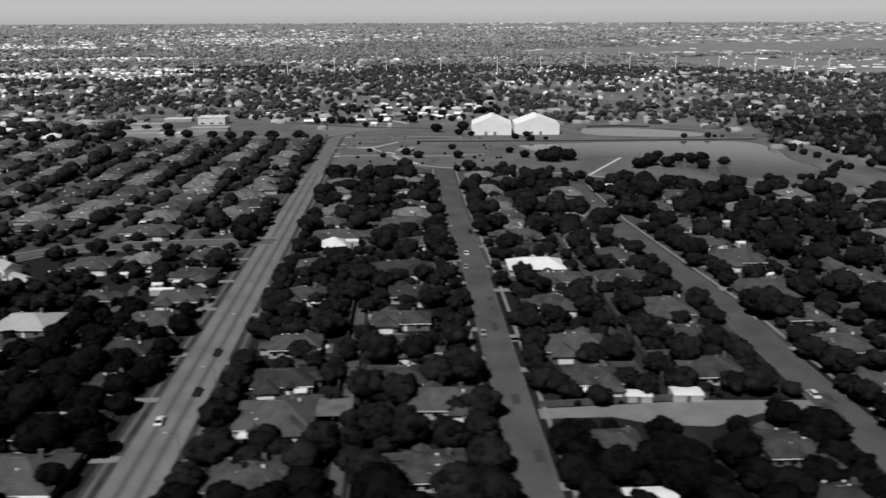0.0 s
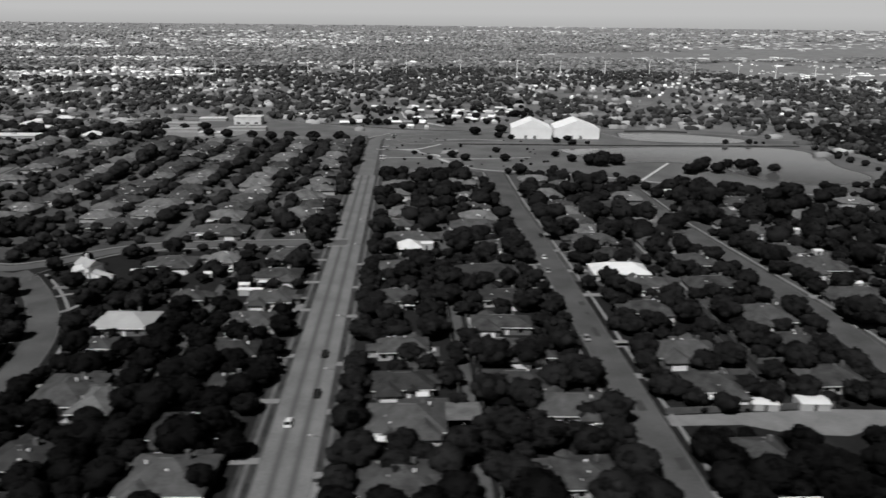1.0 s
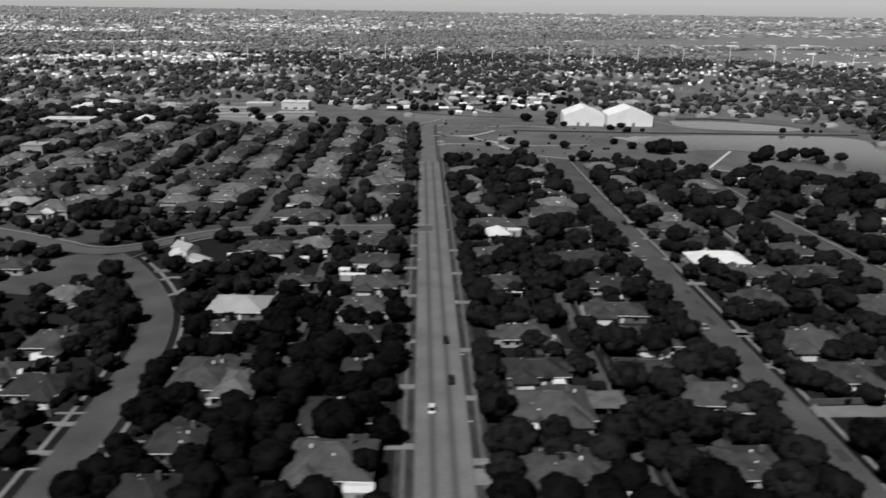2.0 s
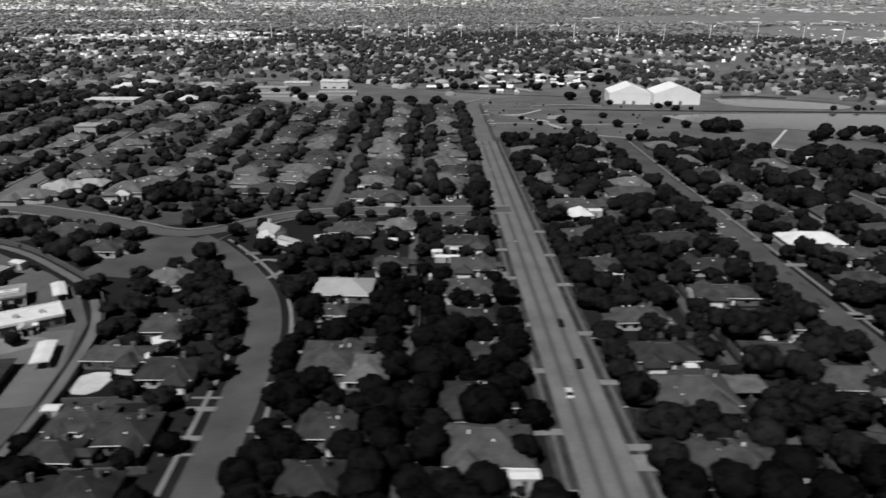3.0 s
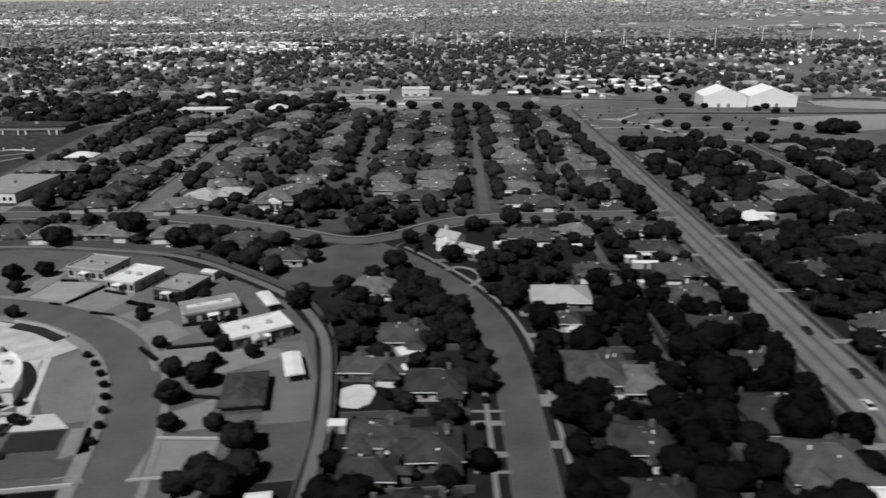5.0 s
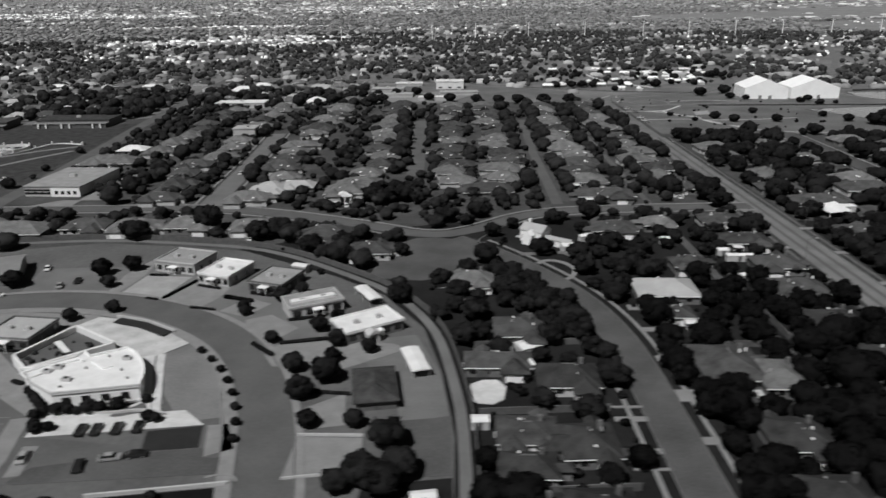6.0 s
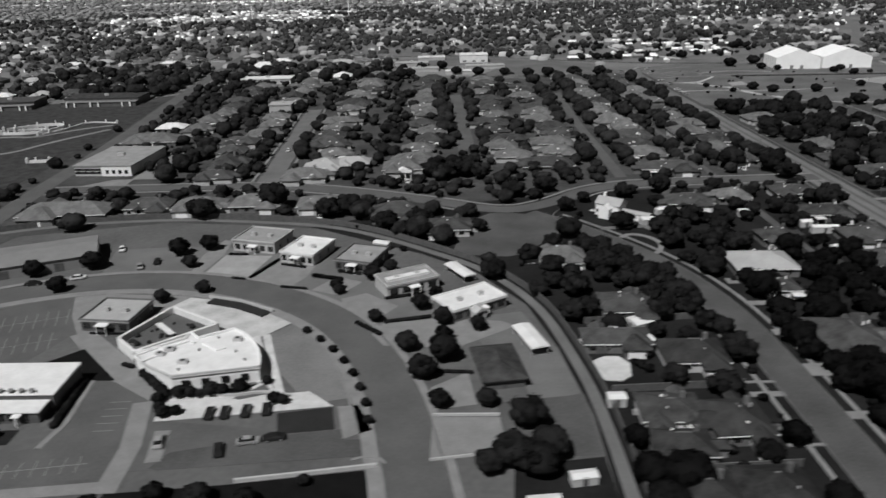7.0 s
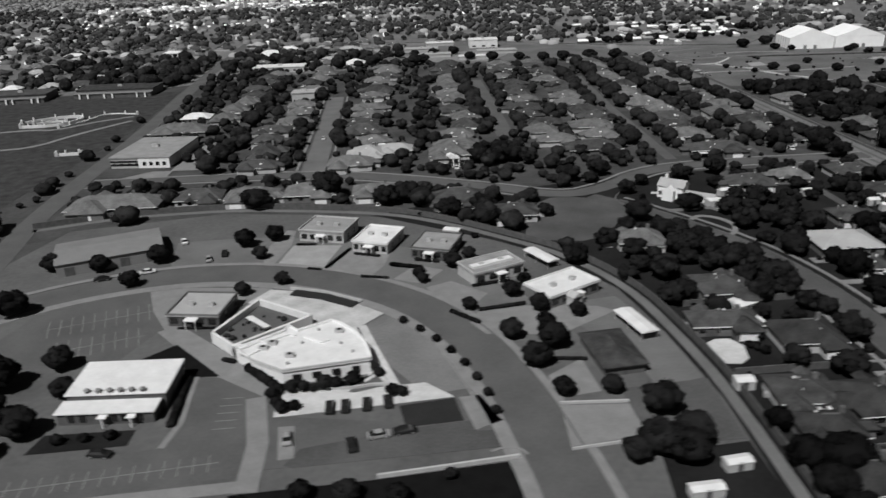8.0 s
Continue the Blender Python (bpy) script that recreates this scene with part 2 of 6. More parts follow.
def rounded(pts, times=2):
    for _ in range(times):
        out = [pts[0]]
        for a, b in zip(pts, pts[1:]):
            out += [(a[0] * 0.75 + b[0] * 0.25, a[1] * 0.75 + b[1] * 0.25), (a[0] * 0.25 + b[0] * 0.75, a[1] * 0.25 + b[1] * 0.75)]
        pts = out + [pts[-1]]
    return pts


def strip(shape, pts, off, width, z0, z1):
    """A band with thickness along a line."""
    l, r = offset_line(pts, off - width / 2), offset_line(pts, off + width / 2)
    for i in range(len(pts) - 1):
        a, b, c, d = l[i], r[i], r[i + 1], l[i + 1]
        shape.poly([(*a, z1), (*b, z1), (*c, z1), (*d, z1)])
        shape.poly([(*a, z0), (*a, z1), (*d, z1), (*d, z0)])
        shape.poly([(*b, z1), (*b, z0), (*c, z0), (*c, z1)])
    return shape


ROADS = []          # (points, half width) that trees keep clear of


def road(name, pts, width, mat, label, z=0.08, kerbs=True, walks=(), walk_off=0.0, clear=1.0, walk_mat=None):
    ROADS.append((pts, width / 2 * clear))
    structure(name, strip(Shape(), pts, 0, width, 0, z), mat, label)
    if kerbs:
        k = Shape()
        for s in (-1, 1):
            strip(k, pts, s * (width / 2 + 0.15), 0.3, 0, z + 0.14)
        structure("kerb", k, KERB, "pale concrete kerb along the road")
    for s in walks:
        structure("pavement", strip(Shape(), pts, s * (width / 2 + walk_off), 1.1, 0, 0.16), walk_mat or WALK, "pale concrete sidewalk beside the road")


MAIN = [(0, -260), (0, 488)]
road("road_main", MAIN, 12.6, CONCRETE, "worn pale concrete avenue with darker wheel bands", walks=(-1, 1), walk_off=2.6, clear=1.4, walk_mat=KERB)
for side in (-1, 1):
    structure("verge", strip(Shape(), MAIN, side * 8.6, 4.4, 0, 0.05), VERGE, "worn dry grass verge beside the avenue")
road("road_main_north", [(0, 488), (0, 640), (6, 668), (52, 690), (96, 697), (150, 766), (168, 860), (180, 1095), (206, 1860)], 10, PALE_LOT, "grey asphalt road running on past the park")
road("road_east", [(87.8, -260), (87.8, 300), (86, 400), (86.5, 500)], 9.2, ASPHALT, "grey asphalt residential street", walks=(-1, 1), walk_off=3.0)
road("road_far_east", [(171.5, -260), (171.5, 245), (167, 300), (162.5, 360), (163, 445)], 10.5, ASPHALT, "grey asphalt residential street", walks=(1,), walk_off=3.0)
W1 = rounded([(-82, -260), (-82, 60), (-82, 178), (-84.2, 212), (-91.5, 238), (-104, 261), (-118, 281), (-128, 292)])
road("road_west", W1, 9.2, ASPHALT, "grey asphalt street bending between the houses", kerbs=False)
CROSS = rounded([(-329, 336), (-250, 338), (-215, 333), (-165, 311), (-137, 294), (-118, 303), (-98, 323), (-70, 330), (0, 332)])
road("road_cross", CROSS, 7.0, LOT, "grey asphalt cross street with pale kerbs", z=0.1, kerbs=False)


def road_edge(pts, side, half, z, gap):
    """Kerb and sidewalk along one side of a street: 1 is the left side."""
    structure("kerb", strip(Shape(), pts, -side * (half + 0.15), 0.3, 0, z + 0.14), KERB, "pale concrete kerb along the road")
    structure("pavement", strip(Shape(), pts, -side * (half + gap), 1.1, 0, 0.16), WALK, "pale concrete sidewalk beside the road")


# the junction is open towards the vacant lot: edges stop short of it
road_edge(CROSS, 1, 3.5, 0.1, 2.2)
road_edge(rounded([(-329, 336), (-250, 338), (-215, 333), (-165, 311), (-152, 303.2)]), -1, 3.5, 0.1, 2.2)
road_edge(rounded([(-110, 310), (-98, 323), (-70, 330), (0, 332)]), -1, 3.5, 0.1, 2.2)
road_edge(rounded([(-82, -260), (-82, 60), (-82, 178), (-84.2, 212), (-91.5, 238), (-104, 261), (-118, 281), (-121, 284.5)]), -1, 4.6, 0.08, 3.2)
road_edge(rounded([(-82, -260), (-82, 60), (-82, 178), (-84.2, 212), (-91.5, 238), (-104, 261), (-108, 266.8)]), 1, 4.6, 0.08, 3.2)
structure("kerb", strip(Shape(), rounded([(-117.2, 281.6), (-119, 286), (-118.4, 291), (-113.6, 298), (-107.4, 307.4)]), 0, 0.5, 0, 0.24), KERB, "pale rounded kerb at the street corner")
road("road_northwest", [(-236, 340), (-239, 430), (-243, 515)], 10, PALE_LOT, "pale asphalt residential street", walks=(-1, 1), walk_off=2.2)
road("road_north", [(-82, 338), (-81, 450), (-77, 560)], 5, LOT, "grey asphalt residential street", kerbs=False, clear=0.3)
road("road_north_two", [(-147, 392), (-148, 470), (-150, 560)], 9, LOT, "grey asphalt residential street", kerbs=False, clear=0.3)
road("road_highway", rounded([(-310, 160), (-322, 240), (-333, 300), (-338, 430), (-353, 585), (-372, 900), (-420, 1500)]), 9, LOT, "grey asphalt road along the edge of the blocks", kerbs=False)
road("road_northeast", [(226, 735), (264, 802), (303, 875), (370, 1005), (686, 1712)], 7.5, PALE_LOT, "pale road leading away among trees", kerbs=False)
ARC_C, ARC_R = (-250.0, 148.0), 87.5


def arc_radius(a):
    """The road tightens towards the south: its radius by bearing from the middle of the office park."""
    return float(np.interp(a, (-9, -4, 1, 8, 13, 20, 28, 37, 45, 55, 73, 95), (86.5, 84.6, 82.8, 81.8, 81.4, 81.3, 82.2, 83.2, 84.3, 84.9, 86.2, ARC_R)))


arc = [(-150, 30), (-157.5, 85), (-161.5, 112)] + [(ARC_C[0] + arc_radius(a) * math.cos(radians(a)), ARC_C[1] + arc_radius(a) * math.sin(radians(a))) for a in range(-8, 151, 4)]
road("road_arc", arc, 11.4, LOT, "grey asphalt road curving round the office park")
for off, w in ((-7.5, 3.2), (7.0, 1.8)):
    structure("pavement", strip(Shape(), arc, off, w, 0, 0.2), WALK, "broad pale pavement beside the curved road")
ALLEY = rounded([(-128, -260), (-128, 90), (-126.5, 160), (-129.5, 188), (-134, 214), (-147, 239), (-165, 256), (-186, 274), (-205, 284), (-235, 290), (-262, 294), (-300, 290), (-326, 280)])
road("alley_west", ALLEY, 2.6, PALE_LOT, "pale concrete back alley behind the houses", kerbs=False)
road("alley_middle", [(-42.5, -260), (-42.5, 329)], 3.2, ASPHALT, "pale narrow alley between back yards", kerbs=False, clear=-1.2)
road("alley_middle_north", [(-42, 335), (-41, 560)], 2.8, LOT, "pale narrow alley between back yards", kerbs=False, clear=-1.2)
road("alley_main_east", [(44, -260), (44, 360)], 3.2, ASPHALT, "narrow alley between back yards", kerbs=False, clear=-1.2)
road("alley_east", [(128.5, -260), (128.5, 420)], 3.0, DARKLOT, "narrow alley between back yards", kerbs=False, clear=-1.2)


def patch(name, pts, mat, label, z=0.06):
    return structure(name, Shape().prism(pts, 0, z), mat, label)


def inside(x, y, pts):
    hit, n = False, len(pts)
    for i in range(n):
        (xa, ya), (xb, yb) = pts[i], pts[i - 1]
        if (ya > y) != (yb > y) and x < (xb - xa) * (y - ya) / (yb - ya) + xa:
            hit = not hit
    return hit


OPEN = []           # open ground without scattered trees


def clear_patch(name, pts, mat, label, z=0.06):
    OPEN.append(pts)
    return patch(name, pts, mat, label, z)


clear_patch("vacant_lot", [(-157, 252), (-155.6, 260), (-152.5, 278), (-147, 288), (-142, 293), (-133, 293), (-124, 289), (-112, 273), (-119, 271), (-123.5, 263), (-130, 256.5), (-132, 252), (-139, 249)], ASPHALT, "bare grey vacant lot open to the junction", 0.075)
clear_patch("service_yard", [(93.5, 168.5), (93.5, 173.5), (140, 175.5), (166, 174), (166, 169.5), (150, 168), (136, 162.5), (122, 164), (112, 168.5)], DIRT, "pale concrete service alley and yard", 0.1)
BALL_FIELD = [(-170, 641), (-94, 650), (-7, 645), (-24, 716), (-80, 760), (-131, 805), (-200, 770), (-205, 665)]
clear_patch("ball_field", BALL_FIELD, BALL, "dry mown field beside the school", 0.2)
clear_patch("park", [(8, 500), (86, 500), (175, 470), (300, 425), (372, 424), (378, 520), (372, 640), (330, 700), (220, 720), (96, 690), (8, 660)], PARK, "mown park grass round the ponds", 0.12)
OPEN += [[(-345, 150), (-325, 275), (-262, 289), (-205, 279), (-147, 235), (-129, 200), (-125, 90), (-345, 90)]]
OPEN += [[(50, 214), (66, 214), (68, 227), (50, 229)], [(16, 208), (38, 208), (38, 219), (16, 220)]]
OPEN += [[(-127, 166), (-113, 166), (-113, 184), (-127, 184)]]
OPEN += [[(-336, 338), (-286, 333), (-286, 362), (-336, 362)]]
OPEN += [[(-345, 290), (-560, 290), (-560, 570), (-355, 570)]]


def pond(name, pts, label):
    pts = rounded(pts + [pts[0]], 2)
    structure(name, Shape().prism(pts[:-1], 0, 0.2), WATER, label)
    structure("bank", strip(Shape(), pts, 0, 2.0, 0, 0.24), FENCE, "dark reedy bank of the pond")


pond("water", [(144, 594), (200, 606), (290, 608), (346, 603), (352, 560), (337, 520), (345, 482), (318, 459), (268, 455), (252, 490), (238, 530), (212, 540), (178, 528)], "still grey pond reflecting the sky")
pond("water_small", [(222, 690), (266, 692), (335, 652), (312, 624), (247, 634), (216, 648)], "small grey pond behind a levee")
structure("levee", strip(Shape(), [(70, 620), (194, 614), (357, 612)], 0, 2.2, 0, 0.6), GRASS, "low dark grassy levee beside the ponds")
structure("levee_path", strip(Shape(), [(8, 613), (80, 626), (194, 618), (357, 616)], 0, 2.4, 0, 0.9), DIRT, "pale track along the levee")
road("road_field_edge", rounded([(-230, 812), (-126, 783), (-25, 734), (20, 712), (52, 705), (96, 697)]), 5, TAR, "dark asphalt lane along the field", kerbs=False)
structure("lane_verge", strip(Shape(), rounded([(-230, 806), (-126, 777), (-25, 728), (20, 706), (52, 699)]), 0, 2.2, 0, 0.3), DIRT, "pale worn verge beside the lane")
structure("shore_track", strip(Shape(), rounded([(204, 722), (214, 706), (265, 702), (322, 684), (352, 652), (380, 632), (408, 560), (402, 480), (372, 440)]), 0, 3.4, 0, 0.3), DIRT, "pale track round the small pond")
structure("basin_wall", strip(Shape(), rounded([(206, 690), (212, 668), (222, 646)]), 0, 1.4, 0, 0.9), WALK, "pale spillway wall of the small pond")
structure("pond_weir", strip(Shape(), [(232, 696), (262, 699), (290, 690)], 0, 2.0, 0, 1.4), TAR, "dark weir at the small pond")
for k, pts in enumerate(([(3, 593), (30, 591), (53, 556), (63, 521), (84, 503), (130, 495), (175, 473), (221, 444), (256, 433), (303, 422)], [(218, 533), (178, 469)], [(19, 638), (33, 653), (46, 654), (52, 633), (42, 619), (28, 622), (19, 638)], [(52, 640), (80, 650), (110, 640)], [(8, 593), (34, 591), (46, 606), (55, 619)], [(34, 591), (39, 572), (53, 566), (50, 552), (59, 532), (70, 520)], [(8, 554), (40, 556), (69, 548), (120, 556)], [(-7, 653), (12, 681)])):
    structure("pavement", strip(Shape(), rounded(pts), 0, 1.3 if k == 2 else 2.0, 0, 0.34), PLAZA if k in (4, 1, 5) else DIRT if k == 2 else APRON, "pale path winding through the park")

patch("play_court", [(56, 588), (68, 592), (66, 577), (53, 573)], APRON, "pale concrete play court in the park", 0.3)
patch("fenced_lot", [(22, 851), (47, 865), (62, 800), (65, 763), (60, 732), (39, 762)], BALL, "open grass lot behind the park", 0.2)
for pts in ([(64, 731), (39, 764), (25, 800), (21, 848)], [(39, 764), (50, 816)]):
    structure("lot_wall", strip(Shape(), pts, 0, 1.4, 0, 1.0), PLAZA, "bright low wall round an open lot")


def repairs():
    """Dark tar patches and pale concrete cuts in the streets."""
    r = random.Random(3)
    for x0, y0, n in ((87.8, 110, 9), (171, 120, 7)):
        for i in range(n):
            x, y = x0 + r.uniform(-2.6, 2.6), y0 + (i + r.random()) * 17
            if x0 > 100 and y > 240:
                continue
            a, b = r.uniform(0.5, 1.4), r.uniform(0.8, 4.5)
            dark = r.random() < 0.65
            patch("road_patch", [(x - a, y - b), (x + a, y - b * 0.92), (x + a * 0.96, y + b), (x - a * 1.04, y + b * 0.95)], TAR if dark else ASPHALT, "tar patch in the road surface" if dark else "pale repair in the road surface", 0.085)


repairs()


def near_road(x, y, gap):
    for pts, half in ROADS:
        for (xa, ya), (xb, yb) in zip(pts, pts[1:]):
            if min(xa, xb) - half - gap > x or max(xa, xb) + half + gap < x or min(ya, yb) - half - gap > y or max(ya, yb) + half + gap < y:
                continue
            dx, dy = xb - xa, yb - ya
            u = max(0, min(1, ((x - xa) * dx + (y - ya) * dy) / (dx * dx + dy * dy)))
            if math.hypot(x - xa - u * dx, y - ya - u * dy) < half + gap:
                return True
    return False


# ---- houses ----
FOOT = []           # footprints (x0, y0, x1, y1) that trees keep off
rng = random.Random(11)


def roof_of(tone):
    for top, mat, words in ((50, SHINGLE_DARK, "dark shingled"), (95, SHINGLE, "grey shingled"), (140, SHINGLE_PALE, "pale grey shingled"), (190, ROOF_BRIGHT, "light grey"), (999, ROOF_WHITE, "bright white")):
        if tone < top:
            return mat, words


def house(x, y, w, d, tone=70, h=2.6, near=True, group="houses of the suburb"):
    mat, words = roof_of(tone)
    d = min(max(d, 9.0), 19.0)
    ob = thing("house", pose(x, y, 0, 0, 0, rng.uniform(-2.5, 2.5)), f"single-storey brick house with a {words} hip roof among trees", "house", group)
    X, Y, o = w / 2, d / 2, 0.55
    FOOT.append((x - X - 1, y - Y - 1, x + X + 1, y + Y + 1))
    # Wall tone carries light: brick in darkened yards, more pale stucco far off.
    side_mat = BRICK if -78 < x < -5 and y < 215 else rng.choice((BRICK, BRICK, STUCCO)) if near else rng.choice((BRICK, STUCCO, STUCCO))
    part("wall", Shape().box(-X + o, -Y + o, 0, X - o, Y - o, h), side_mat, ob)
    rise = min(w, d) / 2 * rng.uniform(0.36, 0.52)
    roof = part("roof", Shape().hip(-X, -Y, X, Y, h - 0.02, rise), mat, ob, f"{words} hip roof")
    top = h + 0.2 + rise
    if w >= d:
        in_ = min(d * 0.5, w * 0.46)
        cap = Shape().box(-X + in_, -0.16, top - 0.06, X - in_, 0.16, top + 0.07)
    else:
        in_ = min(w * 0.5, d * 0.46)
        cap = Shape().box(-0.16, -Y + in_, top - 0.06, 0.16, Y - in_, top + 0.07)
    if near or y < 450:
        part("ridge_cap", cap, SHINGLE_PALE, roof, "pale ridge capping")
    if w > 11 and tone < 160:
        slope = rise / (min(w, d) / 2)
        side = rng.choice((-1, 1))
        a, b = (0.02 * w, 0.44 * w) if side > 0 else (-0.44 * w, -0.02 * w)
        wy = -Y - rng.uniform(2.0, 4.5)
        part("wing", Shape().box(a + o, wy + o, 0, b - o, -Y + o + 0.4, h - 0.05), side_mat, ob)
        part("wing_roof", Shape().hip(a, wy, b, Y * 0.3, h - 0.06, (b - a) / 2 * slope), mat, ob, f"{words} roof over the wing")
        if near:
            part("garage_door", Shape().box((a + b) / 2 - 2.2, wy + o - 0.05, 0.05, (a + b) / 2 + 2.2, wy + o + 0.02, 2.2), WHITE, ob, "white garage door")
        if rng.random() < 0.6:
            c, e = (-0.36 * w, -0.06 * w) if rng.random() < 0.5 else (0.06 * w, 0.36 * w)
            ny = Y + rng.uniform(1.5, 3.5)
            part("rear_wing", Shape().box(c + o, Y - o - 0.4, 0, e - o, ny - o, h - 0.07), side_mat, ob)
            part("rear_wing_roof", Shape().gable(c, -0.1 * Y, e, ny, h - 0.08, (e - c) / 2 * 0.5, "y"), mat, ob, f"{words} gabled roof over the rear wing")
            if near or y < 450:
                part("gable_board", Shape().gable(c + 0.3, ny - o - 0.1, e - 0.3, ny - o + 0.05, h - 0.1, (e - c) / 2 * 0.42, "y"), WHITE, ob, "white gable end")
        if rng.random() < 0.55:
            ex, e0 = X + rng.uniform(2.0, 4.0), rng.uniform(-0.7, -0.1) * Y
            e1 = e0 + rng.uniform(0.7, 1.0) * Y
            part("side_wing", Shape().box(X - o - 0.4, e0 + o, 0, ex - o, e1 - o, h - 0.3) if side < 0 else Shape().box(-ex + o, e0 + o, 0, -X + o + 0.4, e1 - o, h - 0.3), side_mat, ob)
            part("side_wing_roof", Shape().hip(0.2 * X, e0, ex, e1, h - 0.32, (e1 - e0) / 2 * slope) if side < 0 else Shape().hip(-ex, e0, -0.2 * X, e1, h - 0.32, (e1 - e0) / 2 * slope), mat, ob, f"{words} hip roof over the side wing")
        if rng.random() < 0.45:
            gx = -side * rng.uniform(0.12, 0.3) * w
            part("front_gable", Shape().gable(gx - 2.1, -Y - 0.25, gx + 2.1, 0, h - 0.03, 2.1 * slope * 1.25, "y"), mat, roof, f"small {words} cross gable")
    luck = rng.random()
    if luck < 0.42:
        px = rng.choice((-0.3, 0.3)) * w
        part("patio_roof", Shape().box(px - 1.7, -Y - 2.5, 2.12, px + 1.7, -Y + 0.45, 2.24).tube((px - 1.5, -Y - 2.3, 0), (px - 1.5, -Y - 2.3, 2.12), 0.06, 0.06, 6).tube((px + 1.5, -Y - 2.3, 0), (px + 1.5, -Y - 2.3, 2.12), 0.06, 0.06, 6), ROOF_WHITE, ob, "white sheet patio roof on posts")
    elif luck < 0.75:
        px = rng.choice((-0.28, 0.25)) * w
        part("patio", Shape().box(px - 2.6, -Y - 3.2, 0, px + 2.2, -Y + o, 0.14), STUCCO, ob, "pale concrete patio slab")
    if rng.random() < 0.5 and (near or y < 420):
        px = rng.choice((-1, 1)) * (X - 0.1)
        part("air_unit", Shape().box(px - 0.45, 0.2 * Y, 0, px + 0.45, 0.2 * Y + 0.9, 0.95), STEEL, ob, "grey air-conditioning unit")
    if near or y < 420:
        part("chimney", Shape().box(0.18 * w, 0.1 * d, h, 0.18 * w + 0.9, 0.1 * d + 0.7, h + rise + 0.9), BRICK, roof, "brick chimney")
    if near:
        part("fascia", Shape().box(-X - 0.03, -Y - 0.03, h - 0.04, X + 0.03, -Y + 0.03, h + 0.2), WHITE, roof, "white eaves board")
        for _ in range(rng.choice((1, 2, 3, 3, 4))):
            vx, vy, big = rng.uniform(-0.3, 0.3) * w, rng.uniform(-0.34, 0.3) * d, rng.uniform(0.18, 0.42)
            z = h + rise * (1 - 2 * abs(vy) / d)
            part("vent", Shape().box(vx, vy, z - 0.3, vx + big * 1.4, vy + big, z + 0.55), WHITE if big > 0.28 else STEEL, roof, "small pale roof vent")
        for wx in (-0.36, -0.16, 0.3):
            part("window", Shape().box(wx * w - 0.8, -Y + o - 0.04, 0.9, wx * w + 0.8, -Y + o + 0.02, 2.2), GLASS, ob, "dark window")
        part("door", Shape().box(0.06 * w, -Y + o - 0.05, 0.02, 0.06 * w + 0.95, -Y + o + 0.02, 2.05), WHITE, ob, "white front door")
    else:
        # White blocks set on far roofs to give glints in plain colour.
        for _ in range(rng.choice((0, 1, 2, 3)) if y < 450 else rng.choice((0, 0, 1, 1))):
            vx, vy = rng.uniform(-0.3, 0.3) * w, -rng.uniform(0.18, 0.36) * d
            part("skylight", Shape().box(vx - 0.5, vy - 0.4, h + 0.1, vx + 0.5, vy + 0.4, h + 0.35 + rise * (1 + 2 * vy / d)), WHITE, roof, "white block giving a bright speck on the roof")
        part("fascia", Shape().box(-X * 0.7, -Y - 0.03, h - 0.04, X * 0.3, -Y + 0.03, h + 0.2), WHITE, roof, "white eaves board")
    return ob


def shed(x, y, w, d, rot=0, h=2.2, label="white flat-roofed garden shed", posts=False, wall=None, top=None, rise=0.35):
    ob = thing("carport" if posts else "shed", pose(x, y, 0, 0, 0, rot), label, "carport" if posts else "shed")
    X, Y = w / 2, d / 2
    FOOT.append((x - X - 1, y - Y - 1, x + X + 1, y + Y + 1))
    part("roof", Shape().gable(-X, -Y, X, Y, h, rise, "y" if d > w else "x").box(-X, -Y, h - 0.16, X, Y, h), top or ROOF_WHITE, ob, "white sheet roof")
    if posts:
        for px in (-X + 0.3, X - 0.3):
            for py in (-Y + 0.4, 0, Y - 0.4):
                part("post", Shape().tube((px, py, 0), (px, py, h - 0.16), 0.07, 0.07, 6), STEEL, ob)
    else:
        part("wall", Shape().box(-X + 0.12, -Y + 0.12, 0, X - 0.12, Y - 0.12, h - 0.16), wall or STUCCO, ob)
        part("door", Shape().box(-0.5, -Y + 0.08, 0.02, 0.5, -Y + 0.14, 2.0), FENCE, ob, "plank door")
    return ob


# between the avenue and the first street to the east
for x, y, w, d, tone in ((27, 170, 20, 15, 80), (25, 145, 17, 14, 92), (26, 190, 17, 12, 35), (24, 256, 14, 13, 85), (28, 332, 22, 14, 65),
                         (60, 352, 24, 15, 75), (58, 231, 20, 11, 75), (70, 175.5, 18, 13, 80), (66, 145.5, 14, 13, 75), (58, 284, 24, 12, 35),
                         (62, 256, 17, 12, 35), (57, 190, 18, 12, 40), (25, 118, 17, 14, 70), (66, 118, 16, 14, 70), (26, 213, 16, 11, 60),
                         (24, 290, 16, 12, 50), (66, 318, 18, 12, 55), (64, 208, 15, 10, 50)):
    house(x, y, w, d, tone)
